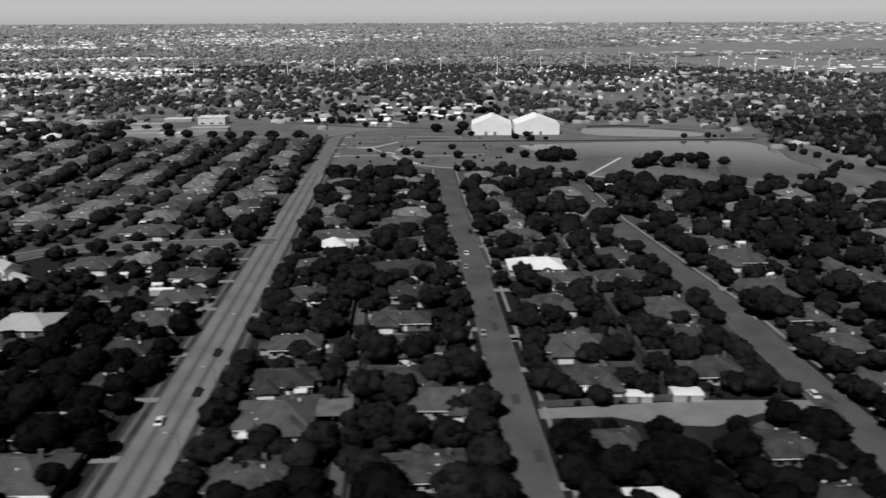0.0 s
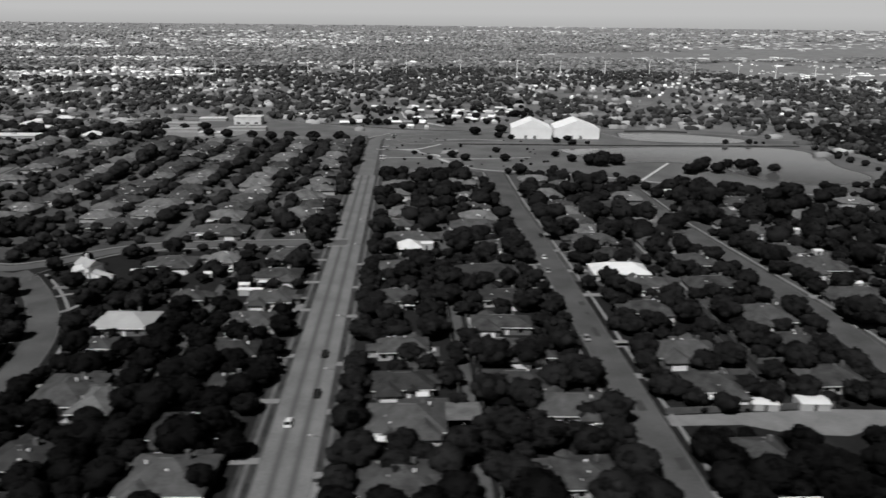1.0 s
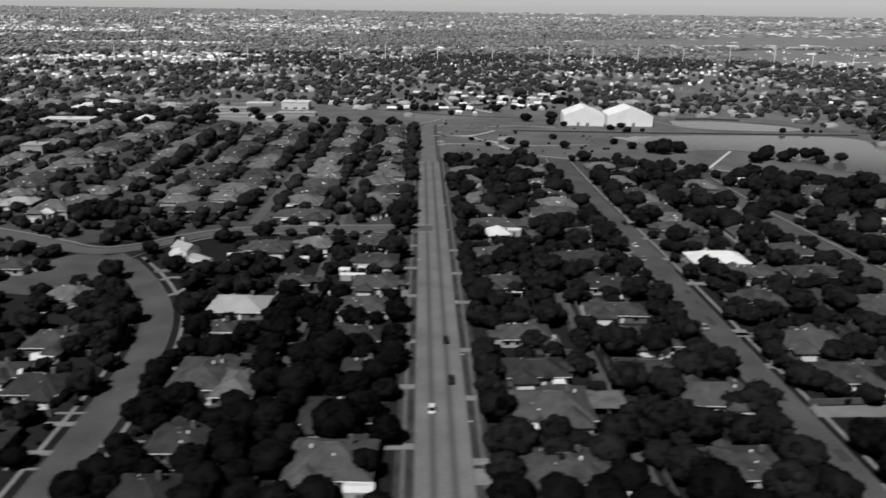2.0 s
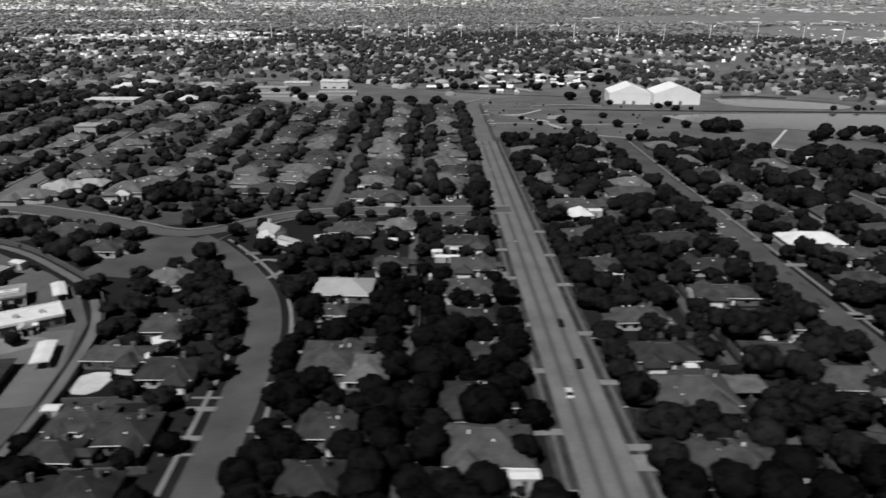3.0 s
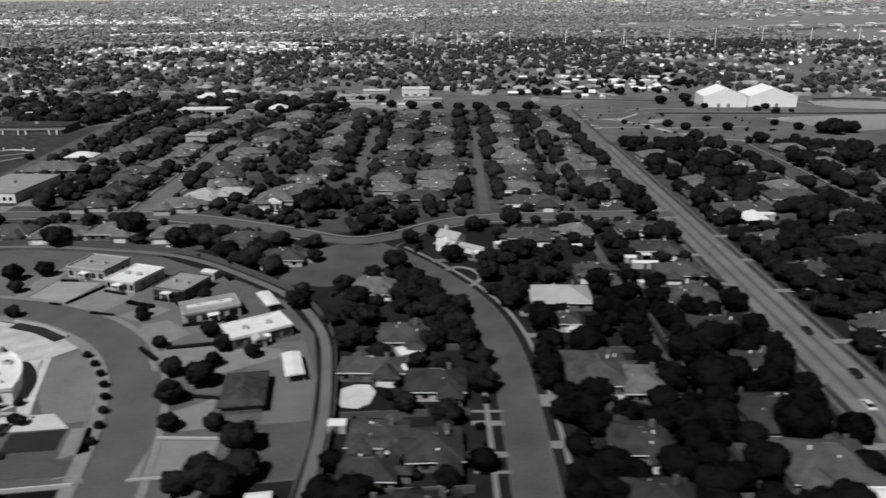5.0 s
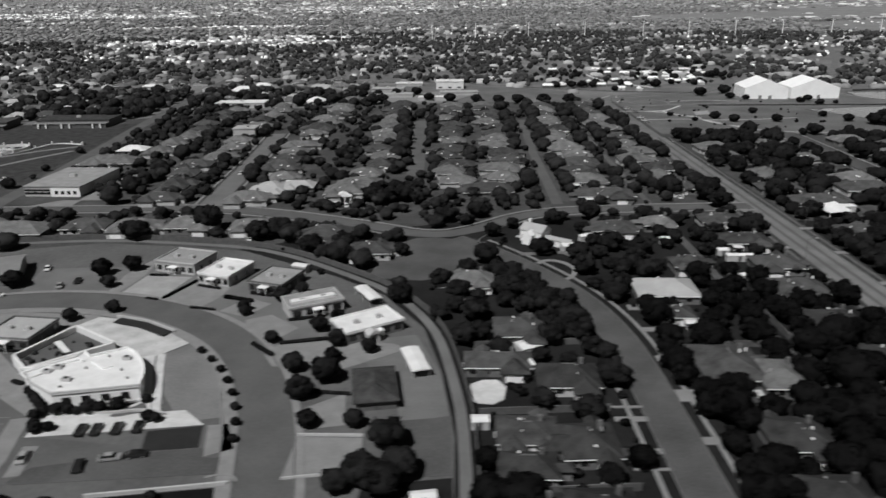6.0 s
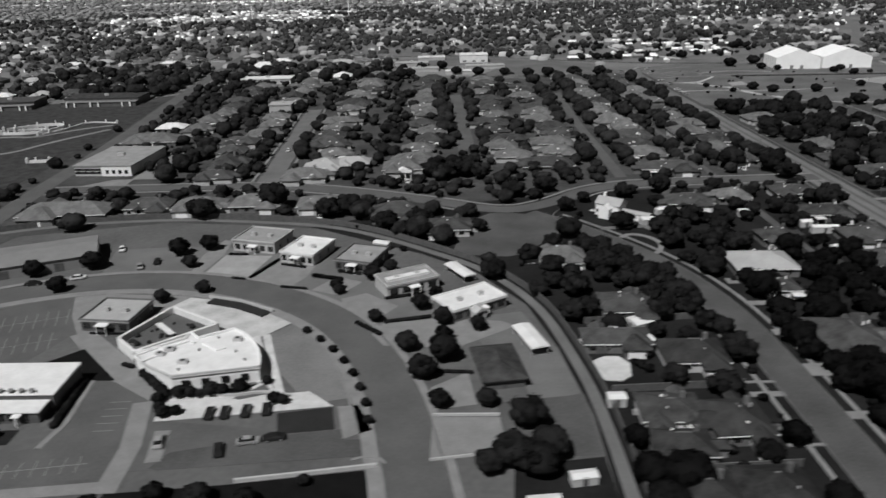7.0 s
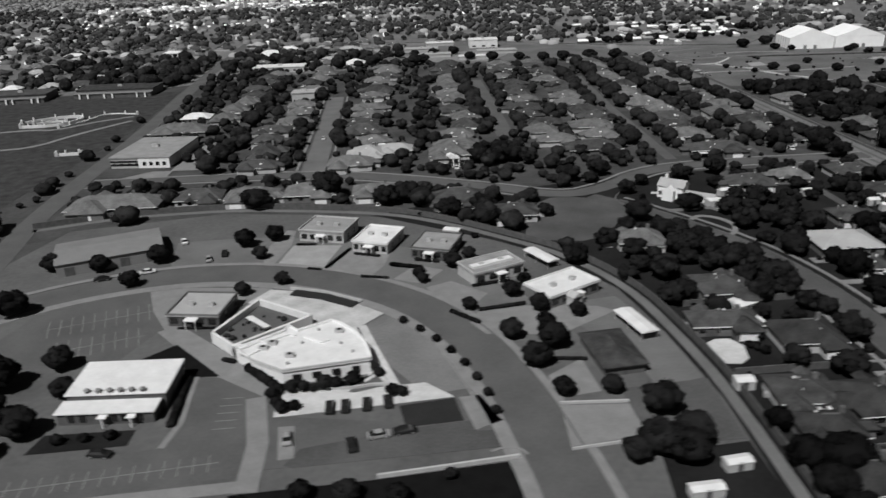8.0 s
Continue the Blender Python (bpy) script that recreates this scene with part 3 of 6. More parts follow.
# between the two streets to the east
for x, y, w, d, tone in ((112, 284, 23, 14, 210), (119, 268, 17, 12, 70), (111, 208, 20, 13, 85), (111, 187, 15, 13, 85), (109, 153, 11, 11, 60),
                         (147, 190, 15, 14, 75), (149, 236, 17, 17, 80), (147, 295, 14, 15, 75), (143, 268, 20, 12, 65), (139, 320, 15, 16, 75),
                         (112, 328, 21, 13, 70), (110, 307, 18, 10, 40), (120, 442, 20, 15, 65), (139, 394, 13, 14, 60), (111, 243, 16, 12, 55),
                         (110, 395, 17, 13, 60), (148, 215, 14, 11, 50), (111, 360, 18, 13, 60)):
    house(x, y, w, d, tone)
# east of the second street
for x, y, w, d, tone in ((196, 288, 20, 16, 90), (192, 254, 20, 16, 82), (191, 203, 17, 14, 75), (190, 178, 14, 11, 60), (149, 150, 16, 13, 75),
                         (149, 130, 14, 11, 45), (214, 402, 23, 14, 65), (193, 340, 16, 13, 65), (190, 310, 19, 13, 65), (283, 318, 17, 13, 130),
                         (192, 226, 15, 11, 55), (230, 232, 16, 13, 70), (232, 262, 17, 13, 60), (230, 300, 17, 13, 70), (192, 375, 16, 12, 60)):
    house(x, y, w, d, tone)
# between the avenue and the bending street to the west
for x, y, w, d, tone in ((-24, 147.5, 19, 16, 60), (-25, 168, 18, 13, 45), (-21, 191, 11, 11, 45), (-23.5, 235, 17, 14, 88), (-21, 256, 16, 13, 70),
                         (-62, 187, 16, 19, 85), (-52, 181, 11, 15, 110), (-64, 235, 19, 15, 170), (-66, 217, 10, 9, 75), (-59, 156, 13, 13, 45),
                         (-60, 136, 13, 13, 40), (-64, 372, 20, 15, 112), (-60, 346, 26, 13, 75), (-67, 297, 18, 13, 75), (-48, 302, 13, 11, 100), (-50, 257, 12, 10, 88), (-22, 395, 16, 15, 70),
                         (-23, 358, 14, 15, 75), (-22, 281, 17, 13, 60), (-24, 212, 14, 11, 45), (-23, 306, 16, 12, 60)):
    house(x, y, w, d, tone)
# west of the bending street, backing on the alley
# Low roof tones here: corner darkening put into the shingle colour.
for x, y, w, d, tone in ((-114, 158, 13, 11, 60), (-102, 154, 12, 13, 45), (-115, 146, 12, 9, 45), (-115, 132, 11, 11, 45), (-103, 133, 13, 12, 45), (-100, 118, 9, 9, 48), (-102, 181, 15, 12, 40), (-118, 189, 17, 9, 60),
                         (-111, 208, 14, 13, 75), (-158, 274, 16, 13, 60), (-176, 290, 20, 15, 58), (-213, 362, 15, 16, 150), (-201, 366, 16, 11, 150), 
                         (-123, 244, 15, 11, 120), (-254, 304, 20, 13, 105), (-274, 305, 18, 12, 80), (-232, 306, 20, 14, 110),
                         (-304, 300, 34, 15, 112), (-207, 304, 18, 13, 100), (-112, 356, 24, 15, 82), (-113, 117, 12, 11, 45)):
    house(x, y, w, d, tone)
patch("patio", [(-125.5, 175), (-125, 181.5), (-122, 183.5), (-118.5, 183.5), (-116.5, 180), (-117.5, 174.5), (-120, 172.5), (-123.5, 173)], PLAZA, "eight-sided pale patio slab", 0.25)
manor = house(-177, 350, 18, 15, 105, 4.2)
part("porch_roof", Shape().gable(-4, -10.6, 4, -6.9, 4.1, 1.6, "y").box(-4, -10.6, 3.8, 4, -6.9, 4.1), WHITE, manor, "white gabled porch roof")
for i in range(4):
    part("column", Shape().tube((-3.6 + i * 2.4, -10.2, 0), (-3.6 + i * 2.4, -10.2, 3.8), 0.28, 0.24, 10), WHITE, manor, "white porch column")
villa = thing("villa", pose(-97.5, 289, 0, 0, 0, -38), "white-walled villa with pale gabled roofs and a long wing", "house")
FOOT.append((-106, 279, -86, 299))
part("wall", Shape().box(-4.6, -3.2, 0, 4.6, 3.2, 4.4).gable(-4.6, -3.2, 4.6, 3.2, 4.4, 2.0), WHITE, villa, "white gabled walls")
part("roof", Shape().gable(-5, -3.6, 5, 3.6, 4.45, 2.25), ROOF_BRIGHT, villa, "pale gabled roof")
part("front_wing", Shape().box(-1.8, -6.4, 0, 2.2, -3.2, 3.6).gable(-1.8, -6.4, 2.2, -3.0, 3.6, 1.6, "y"), WHITE, villa, "white gabled front wing")
part("long_wing", Shape().box(4.6, -2.0, 0, 15.5, 1.4, 2.4), WHITE, villa, "low white wing")
part("long_wing_roof", Shape().gable(4.6, -2.3, 15.8, 1.7, 2.42, 0.9), ROOF_BRIGHT, villa, "pale roof over the low wing")
part("chimney", Shape().box(-3.4, 0.6, 4.4, -2.5, 1.5, 7.8), WHITE, villa, "white chimney")
for i in range(3):
    part("window", Shape().box(-4.1 + i * 2.6 * (i < 2) + 7.0 * (i == 2), -3.26, 1.0, -2.9 + i * 2.6 * (i < 2) + 7.0 * (i == 2), -3.18, 2.4), GLASS, villa, "dark window")
shed(-87, 277, 5, 4, 10, 2.4, "small white-roofed garage beside a house")
shed(-123.5, 163.5, 4, 3, 0)
shed(-112, 187, 5, 4, 20, 3.0)
shed(134, 177, 8, 5, -3, 2.2)
shed(121, 177, 7, 4, -6, 2.0)
shed(110, 133, 11, 5, 0, 2.6)
shed(116, 128, 9, 5, 0, 2.4)
shed(107, 148, 4.5, 2.5, 12, 2.4)
shed(60, 135, 6, 3, 0)
shed(39, 135, 6, 3.5, 0)
shed(-135, 138.5, 5, 2.6, 8, 1.9)
shed(-143, 132, 6, 2.6, 5, 1.9)
shed(180, 429, 13, 5, 0, 3.2, "long white park shelter")
pav = thing("pavilion", pose(28, 318, 0, 0, 0, 12), "bright white pyramid-roofed garden pavilion", "pavilion")
FOOT.append((21, 306, 35, 324))
part("roof", Shape().hip(-5.2, -5.2, 5.2, 5.2, 2.6, 3.0), ROOF_WHITE, pav, "white pyramid roof")
for px in (-4.6, 4.6):
    for py in (-4.6, 4.6):
        part("post", Shape().tube((px, py, 0), (px, py, 2.6), 0.14, 0.14, 8), WHITE, pav)
shed(36, 322, 6, 4, 0, 3.0)
shed(-17.6, 137.6, 6.4, 3.4, 0, 2.6)
shed(41.4, 173, 9, 9, 0, 2.7, "flat grey-roofed carport beside a house", True, top=SHINGLE_PALE)
shed(50.5, 233, 6, 5, 8, 2.5, "small pale-roofed garage behind a house", top=ROOF_BRIGHT)


# ---- office park ----
for x, y, w, d, rot, h in ((-109.6, 198.2, 6, 5, 24, 2.4), (-33.6, 271, 4, 3, 0, 2.2), (-30, 264.8, 9, 2.4, -2, 2.3), (-79, 288, 4.5, 2.6, 20, 2.2), (-50.4, 284, 3.4, 3, 0, 2.2), (-35, 247, 3.2, 2.6, 10, 2.1), (200, 268, 5, 3, 0, 2.3), (208, 310, 4, 3, 0, 2.3), (215, 345, 6, 3, 0, 2.3), (240, 330, 5, 4, 0, 2.3)):
    shed(x, y, w, d, rot, h, "small white-roofed shed behind a house", rise=0.6)


def office(x, y, w, d, rot, h, roof_mat, wall_mat, label, windows=5, units=2):
    ob = thing("office_building", pose(x, y, 0, 0, 0, rot), label, "building", "offices round the curved road")
    X, Y = w / 2, d / 2
    R = math.hypot(X, Y)
    FOOT.append((x - R, y - R, x + R, y + R))
    part("wall", Shape().box(-X, -Y, 0, X, Y, h - 0.3), wall_mat, ob)
    part("roof", Shape().box(-X - 0.3, -Y - 0.3, h - 0.3, X + 0.3, Y + 0.3, h), roof_mat, ob)
    for name, b in (("south", (-X - 0.3, -Y - 0.3, X + 0.3, -Y)), ("north", (-X - 0.3, Y, X + 0.3, Y + 0.3)), ("west", (-X - 0.3, -Y, -X, Y)), ("east", (X, -Y, X + 0.3, Y))):
        part("parapet", Shape().box(b[0], b[1], h, b[2], b[3], h + 0.45), wall_mat if roof_mat is not ROOF_WHITE else ROOF_WHITE, ob)
    for i in range(windows):
        cx = -X + (i + 0.5) * w / windows
        part("window", Shape().box(cx - 0.32 * w / windows, -Y - 0.05, 0.8, cx + 0.32 * w / windows, -Y + 0.02, min(2.6, h - 0.9)), GLASS, ob, "dark office window")
        if i % 2:
            part("window", Shape().box(X - 0.02, -Y + (i + 0.5) * d / windows - 0.6, 0.8, X + 0.05, -Y + (i + 0.5) * d / windows + 0.6, 2.4), GLASS, ob, "dark office window")
    part("canopy", Shape().box(-1.6, -Y - 2.2, 2.6, 1.6, -Y - 0.06, 2.85).tube((-1.3, -Y - 2.0, 0), (-1.3, -Y - 2.0, 2.6), 0.12, 0.12, 6).tube((1.3, -Y - 2.0, 0), (1.3, -Y - 2.0, 2.6), 0.12, 0.12, 6), WHITE, ob, "white entrance canopy on posts")
    for i in range(units):
        ux = -X * 0.5 + i * X * 0.8
        part("rooftop_unit", Shape().box(ux, -0.1 * d, h + 0.003, ux + 1.5, -0.1 * d + 1.2, h + 1.0), STEEL, ob, "grey rooftop air unit")
    return ob


office(-220.5, 263.8, 15.3, 13, -17, 3.8, ROOF_GRAVEL, STUCCO, "pale stucco office with a flat grey roof and white entrance")
office(-203.7, 253.4, 11.6, 14.5, -20, 3.5, ROOF_WHITE, STUCCO, "low office with a bright white flat roof")
office(-185.3, 245.8, 12, 14, -19, 3.4, ROOF_GRAVEL, BRICK, "brick office with a mottled gravel roof")
o4 = office(-170.5, 226.6, 16, 9.5, 26, 3.6, ROOF_GRAVEL, STUCCO, "pale stucco office with square windows", windows=4)
part("clerestory", Shape().box(-6.5, -1.6, 3.603, 6.5, 0.6, 4.3), ROOF_WHITE, o4, "raised white roof strip")
o5 = office(-152.8, 211.8, 17, 10.4, 32, 3.4, ROOF_WHITE, BRICK, "brick office with a bright white roof and arched porch")
part("porch", Shape().box(-3.4, -8.2, 0, -2.6, -5.6, 2.8).box(-1.0, -8.2, 0, -0.2, -5.6, 2.8).gable(-3.7, -8.5, 0.1, -5.52, 2.8, 1.1, "y"), STUCCO, o5, "pale gabled entrance porch")
shed(-154.8, 234, 4.2, 12, 29, 2.4, "white-roofed open carport behind an office", True)
shed(-138.6, 190.8, 4.8, 13, 16, 2.4, "bright white carport beside the alley", True)
shed(-180, 258, 5.5, 3.2, -22, 2.6)


def metal_hall(x, y, w, d, rot, h):
    ob = thing("metal_hall", pose(x, y, 0, 0, 0, rot), "long hall with a plain grey sheet-metal roof", "building")
    X, Y = w / 2, d / 2
    FOOT.append((x - X, y - Y - 3, x + X, y + Y + 3))
    part("wall", Shape().box(-X + 0.4, -Y + 0.4, 0, X - 0.4, Y - 0.4, h), METAL_ROOF, ob)
    part("roof", Shape().gable(-X, -Y, X, Y, h + 0.12, 1.3).box(-X, -Y, h, X, Y, h + 0.12), METAL_ROOF, ob, "grey low-pitched metal roof")
    for i in range(4):
        cx = -X + (i + 0.5) * w / 4
        part("door", Shape().box(cx - 1.4, -Y + 0.34, 0.02, cx + 1.4, -Y + 0.42, 2.8), FENCE, ob, "dark loading door")
    part("end_sign", Shape().box(-X + 0.3, -Y + 1, 2.2, -X + 0.39, -Y + 4, 3.6), WHITE, ob, "white end panel")


metal_hall(-288, 252, 31, 20, 22, 4.0)

hall = thing("clerestory_hall", pose(-254, 169.5, 0, 0, 0, -1), "white-roofed hall in two steps with roof ventilators", "building")
FOOT.append((-266, 152, -240, 178))
part("wall", Shape().box(-10.2, -3.6, 0, 10.2, 8.6, 4.0), BRICK, hall)
part("lower_wall", Shape().box(-10.4, -8.4, 0, 9.2, -3.6, 2.7), BRICK, hall)
up = part("upper_roof", Shape().poly([(-10.6, -4.0, 4.15), (10.6, -4.0, 4.15), (10.6, 9.0, 4.6), (-10.6, 9.0, 4.6)]).box(-10.6, -4.0, 4.0, 10.6, 9.0, 4.13), ROOF_WHITE, hall, "white upper roof")
part("lower_roof", Shape().box(-10.8, -8.8, 2.7, 9.6, -3.88, 2.95), ROOF_WHITE, hall, "white lower roof")
for i in range(6):
    part("ventilator", Shape().tube((-6.0 + i * 2.3, -3.0, 4.1), (-6.0 + i * 2.3, -3.0, 4.8), 0.45, 0.45, 8).tube((-6.0 + i * 2.3, -3.0, 4.8), (-6.0 + i * 2.3, -3.0, 5.2), 0.7, 0.2, 8), METAL_ROOF, up, "round metal roof ventilator")
for x in (-7.6, -5.2, 1.2, 3.2, 6.4):
    part("window", Shape().box(x - 0.7, -8.46, 0.6, x + 0.7, -8.38, 2.2), GLASS, hall, "dark window")
for x in (-0.8, 5.0):
    part("awning", Shape().box(x - 0.9, -10.0, 2.3, x + 0.9, -8.46, 2.42).tube((x, -9.8, 0), (x, -9.8, 2.3), 0.16, 0.16, 8), WHITE, hall, "white awning on a post")

bank = thing("office_building", pose(-217, 183, 0, 0, 0, 0), "large pale building with a white many-sided roof", "building", "offices round the curved road")
FOOT.append((-244, 172, -198, 214))
outline = [(-17, 1), (-14, 1.2), (-6.4, 7.2), (-5.7, 10.1), (-2.9, 7.2), (4.6, 11.7), (7.4, 9.6), (9.8, 6.8), (11.8, 3.8), (13.4, 0.6), (14.6, -3.2), (15.4, -7.4), (-3.8, -11), (-11.5, -5.7)]
part("wall", Shape().prism([(x * 0.97, y * 0.97) for x, y in outline], 0, 3.5), WHITE, bank)
broof = part("roof", Shape().prism(outline, 3.5, 3.85), ROOF_WHITE, bank)
part("parapet", strip(Shape(), outline[:12], 0.25, 0.55, 3.85, 4.4), WHITE, broof, "white stepped parapet")
part("parapet", strip(Shape(), outline[11:] + outline[:1], 0.2, 0.45, 3.85, 4.15), STUCCO, broof, "low pale parapet")
for ux, uy in ((-4, -5.5), (6, 5), (-9, 0.5), (-10.6, -1.6)):
    unit = part("rooftop_unit", Shape().box(ux, uy, 3.853, ux + 2.0, uy + 1.4, 4.65), STEEL, broof, "grey rooftop air unit")
    part("fan_guard", Shape().tube((ux + 1.0, uy + 0.7, 4.65), (ux + 1.0, uy + 0.7, 4.78), 0.5, 0.45, 10), TYRE, unit, "dark round fan guard")
for pts, lab in (([(-15.5, -1.5), (-11, 2.6), (-8.6, 0.2), (-12.6, -4.2), (-15.5, -1.5)], "white walled roof well"), ([(-1, 4), (3.4, 0.6), (5, 1.6)], "white roof step"), ([(-9, 2.4), (-4.6, 5.4), (-3.2, 4.4)], "white roof step")):
    part("roof_step", strip(Shape(), pts, 0, 0.45, 3.853, 4.3), WHITE, broof, lab)
for px, py in ((-7, 2), (-1, 1), (8, 0), (11, -4), (-3, -8), (2, 7)):
    part("roof_vent", Shape().tube((px, py, 3.853), (px, py, 4.4), 0.3, 0.26, 8), METAL_ROOF, broof, "round metal roof vent")
for i in range(4):
    u = (i + 0.7) / 4.4
    px, py = -3.8 * (1 - u) + 14.6 * u, -11 * (1 - u) - 7.4 * u
    part("window", Shape().box(px - 0.9, py + 0.05, 0.9, px + 0.9, py + 0.7, 2.5), GLASS, bank, "dark window")
court = thing("courtyard", pose(-232, 200.5, 0), "walled garden court with a pale wall round it", "courtyard")
quad = [(-9.2, -7.2), (-1.4, 10.3), (13.7, -0.3), (-2.6, -14.1)]
for a, b in zip(quad, quad[1:] + quad[:1]):
    part("wall", strip(Shape(), [a, b], 0.0, 0.8, 0, 2.9), ROOF_WHITE, court, "thick white court wall")
part("court_floor", Shape().prism([(-8.9, -7.2), (-2.6, -13.8), (13.4, -0.3), (-1.4, 10)], 0, 1.2), LOT, court, "grey planted floor")
court_rng = random.Random(4)
for i in range(26):
    u, w = court_rng.random(), court_rng.random()
    px = -9.2 * (1 - u) * (1 - w) - 1.4 * (1 - u) * w + 13.7 * u * w - 2.6 * u * (1 - w)
    py = -7.2 * (1 - u) * (1 - w) + 10.3 * (1 - u) * w - 0.3 * u * w - 14.1 * u * (1 - w)
    px, py, pr = px * 0.86 + 0.02, py * 0.86 - 0.4, court_rng.uniform(0.4, 0.95)
    if abs(px - 0.6 + 0.95 * (py - 1.0)) < 2.2 and -4.5 < px < 5.5:
        continue
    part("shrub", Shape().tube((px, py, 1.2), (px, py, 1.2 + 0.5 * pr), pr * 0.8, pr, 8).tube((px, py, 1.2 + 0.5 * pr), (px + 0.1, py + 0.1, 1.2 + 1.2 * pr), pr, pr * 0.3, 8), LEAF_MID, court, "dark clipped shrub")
part("shade_roof", Shape().prism([(-2.9, 0.6), (-1.4, 1.4), (4.3, -4.8), (3.1, -5.6)], 2.4, 2.65).tube((-2, 0.4, 1.2), (-2, 0.4, 2.4), 0.12, 0.12, 6).tube((3.4, -4.9, 1.2), (3.4, -4.9, 2.4), 0.12, 0.12, 6), ROOF_WHITE, court, "white shade roof")
office(-247.5, 208.5, 13.5, 13, -8, 3.3, ROOF_BRIGHT, BRICK, "small brick office with a pale flat roof", windows=4)

patch("office_lawn", [(-340, 100), (-322, 240), (-312, 278), (-262, 290), (-235, 286), (-205, 280), (-167, 253), (-150, 237), (-137, 213), (-132, 188), (-129, 160), (-130, 100)], MOWN, "mown grass of the office park", 0.03)
patch("parking_lot", [(-293, 212), (-268, 228), (-256, 203), (-262, 186), (-285, 186), (-297, 196)], LOT, "grey parking lot with worn white lines")
patch("dark_lawn", [(-262, 181), (-250, 193), (-236, 177.5), (-241, 177.5), (-243.5, 179.5)], NEAR_BLACK, "near-black triangle behind the hall", 0.11)
patch("parking_lot_south", [(-272, 136), (-222, 143), (-224, 176), (-240, 177), (-241, 152), (-272, 148)], LOT, "grey parking lot beside the hall")
patch("parking_lot_east", [(-205.5, 198), (-199.3, 205), (-188, 189), (-181, 168), (-190, 166), (-192, 169.5), (-200.7, 183), (-203.5, 190.5)], WALK_LOT, "grey parking lot of the pale building")
patch("drive_south", [(-222, 144), (-172.5, 148), (-173, 157), (-184, 155), (-221, 161)], LOT, "asphalt drive to the parking lots", 0.1)
patch("lower_lot", [(-216.4, 145), (-214.1, 149.8), (-193.6, 154.6), (-181, 156.4), (-180, 152.8), (-175.9, 152.8), (-174.9, 147.6), (-214.7, 144.4)], ASPHALT, "darker asphalt of the lower parking row", 0.125)
patch("dark_court", [(-195.5, 162.5), (-184, 164.5), (-182.5, 156.5), (-194, 155)], DARKLOT, "square of fresh dark asphalt", 0.14)
patch("plaza", [(-222, 170), (-198, 170), (-190, 171), (-184, 165), (-196, 163.5), (-221, 160.5)], PLAZA, "bright pale paved forecourt", 0.13)
patch("terrace", [(-234, 223), (-219, 219), (-206, 211), (-199.5, 206), (-206, 198), (-212, 196), (-218, 199), (-228, 209), (-238, 215)], TERRACE, "pale paved terrace", 0.08)
patch("forecourt", [(-268, 227.5), (-232, 223.5), (-238, 214), (-255, 200), (-262, 212)], WALK, "pale paved forecourt beside the curved road", 0.09)
patch("walkway", [(-257, 200), (-252, 203), (-221, 172), (-224, 168), (-240, 180)], WALK, "pale diagonal walkway", 0.1)
ring = [(ARC_C[0] + r * math.cos(radians(a)), ARC_C[1] + r * math.sin(radians(a))) for r, span in ((91, range(28, 104, 4)), (116, range(100, 27, -4))) for a in span]
patch("office_concrete", ring, PALE_LOT, "worn pale concrete between the road and the offices", 0.045)
patch("lot_apron", [(-234, 239.5), (-231.3, 255.5), (-215.7, 254), (-219.8, 235)], APRON, "pale concrete apron in front of an office")
patch("office_apron", [(-218, 234.8), (-212.7, 250), (-200, 245), (-201.4, 236.3), (-205.9, 227)], WALK, "pale concrete apron in front of an office")
patch("side_apron", [(-239, 256), (-235.5, 270), (-232.5, 269), (-232, 255.5), (-235, 241), (-238.5, 242)], WALK, "pale side drive of an office", 0.072)
patch("north_drive", [(-198.5, 226), (-190, 222), (-184, 231), (-192, 235.5)], WALK, "pale apron in front of an office")
patch("office_yard", [(-189, 219.5), (-182, 223), (-172.5, 214), (-178, 205.5), (-184.5, 206.5)], WALK, "pale apron in front of an office")
patch("porch_yard", [(-176, 203.4), (-163.3, 205.5), (-145, 203.6), (-141, 200.6), (-157, 189.6), (-175, 191.4), (-178.4, 197.6)], WALK, "pale paved yard before the brick office", 0.085)
patch("back_yard", [(-166, 203), (-139, 209), (-132.5, 188), (-130, 168), (-141, 165), (-143, 178), (-153, 196)], PALE_LOT, "bare pale yard beside the alley")
patch("dark_yard", [(-147, 143.5), (-129.6, 145.8), (-129, 96), (-152, 96)], GRASS, "dark lawn below the parking court", 0.05)
hut = thing("house", pose(-147.6, 178, 0, 0, 0, 8), "low house with a plain grey hip roof beside a parking court", "house")
FOOT.append((-157, 168, -141, 186))
part("wall", Shape().box(-4.6, -7.6, 0, 4.6, 7.6, 2.3), BRICK, hut)
part("roof", Shape().hip(-5.3, -8.3, 5.3, 8.3, 2.3, 1.9), SHINGLE, hut, "plain grey hip roof")
part("door", Shape().box(-0.5, -7.66, 0.02, 0.5, -7.58, 2.0), FENCE, hut, "plank door")
structure("walkway_south", strip(Shape(), [(-226, 168), (-222.5, 152), (-222, 138)], 0, 4.2, 0, 0.14), WALK, "pale concrete walk between parking lots")
structure("walkway_edge", strip(Shape(), [(-300, 131), (-260, 136.5), (-222, 140)], 0, 3.0, 0, 0.15), WALK, "pale concrete walk along the parking lot")
structure("hall_walk", strip(Shape(), [(-241.2, 177.5), (-239.6, 160), (-241, 152)], 0, 1.4, 0, 0.17), WALK, "pale concrete walk beside the hall")
structure("bed_wall", strip(Shape(), rounded([(-221, 169.5), (-214, 170.5), (-207, 169.2), (-200, 171), (-194, 169)]), 0, 0.5, 0, 0.8), STUCCO, "low curved white wall round the planting")
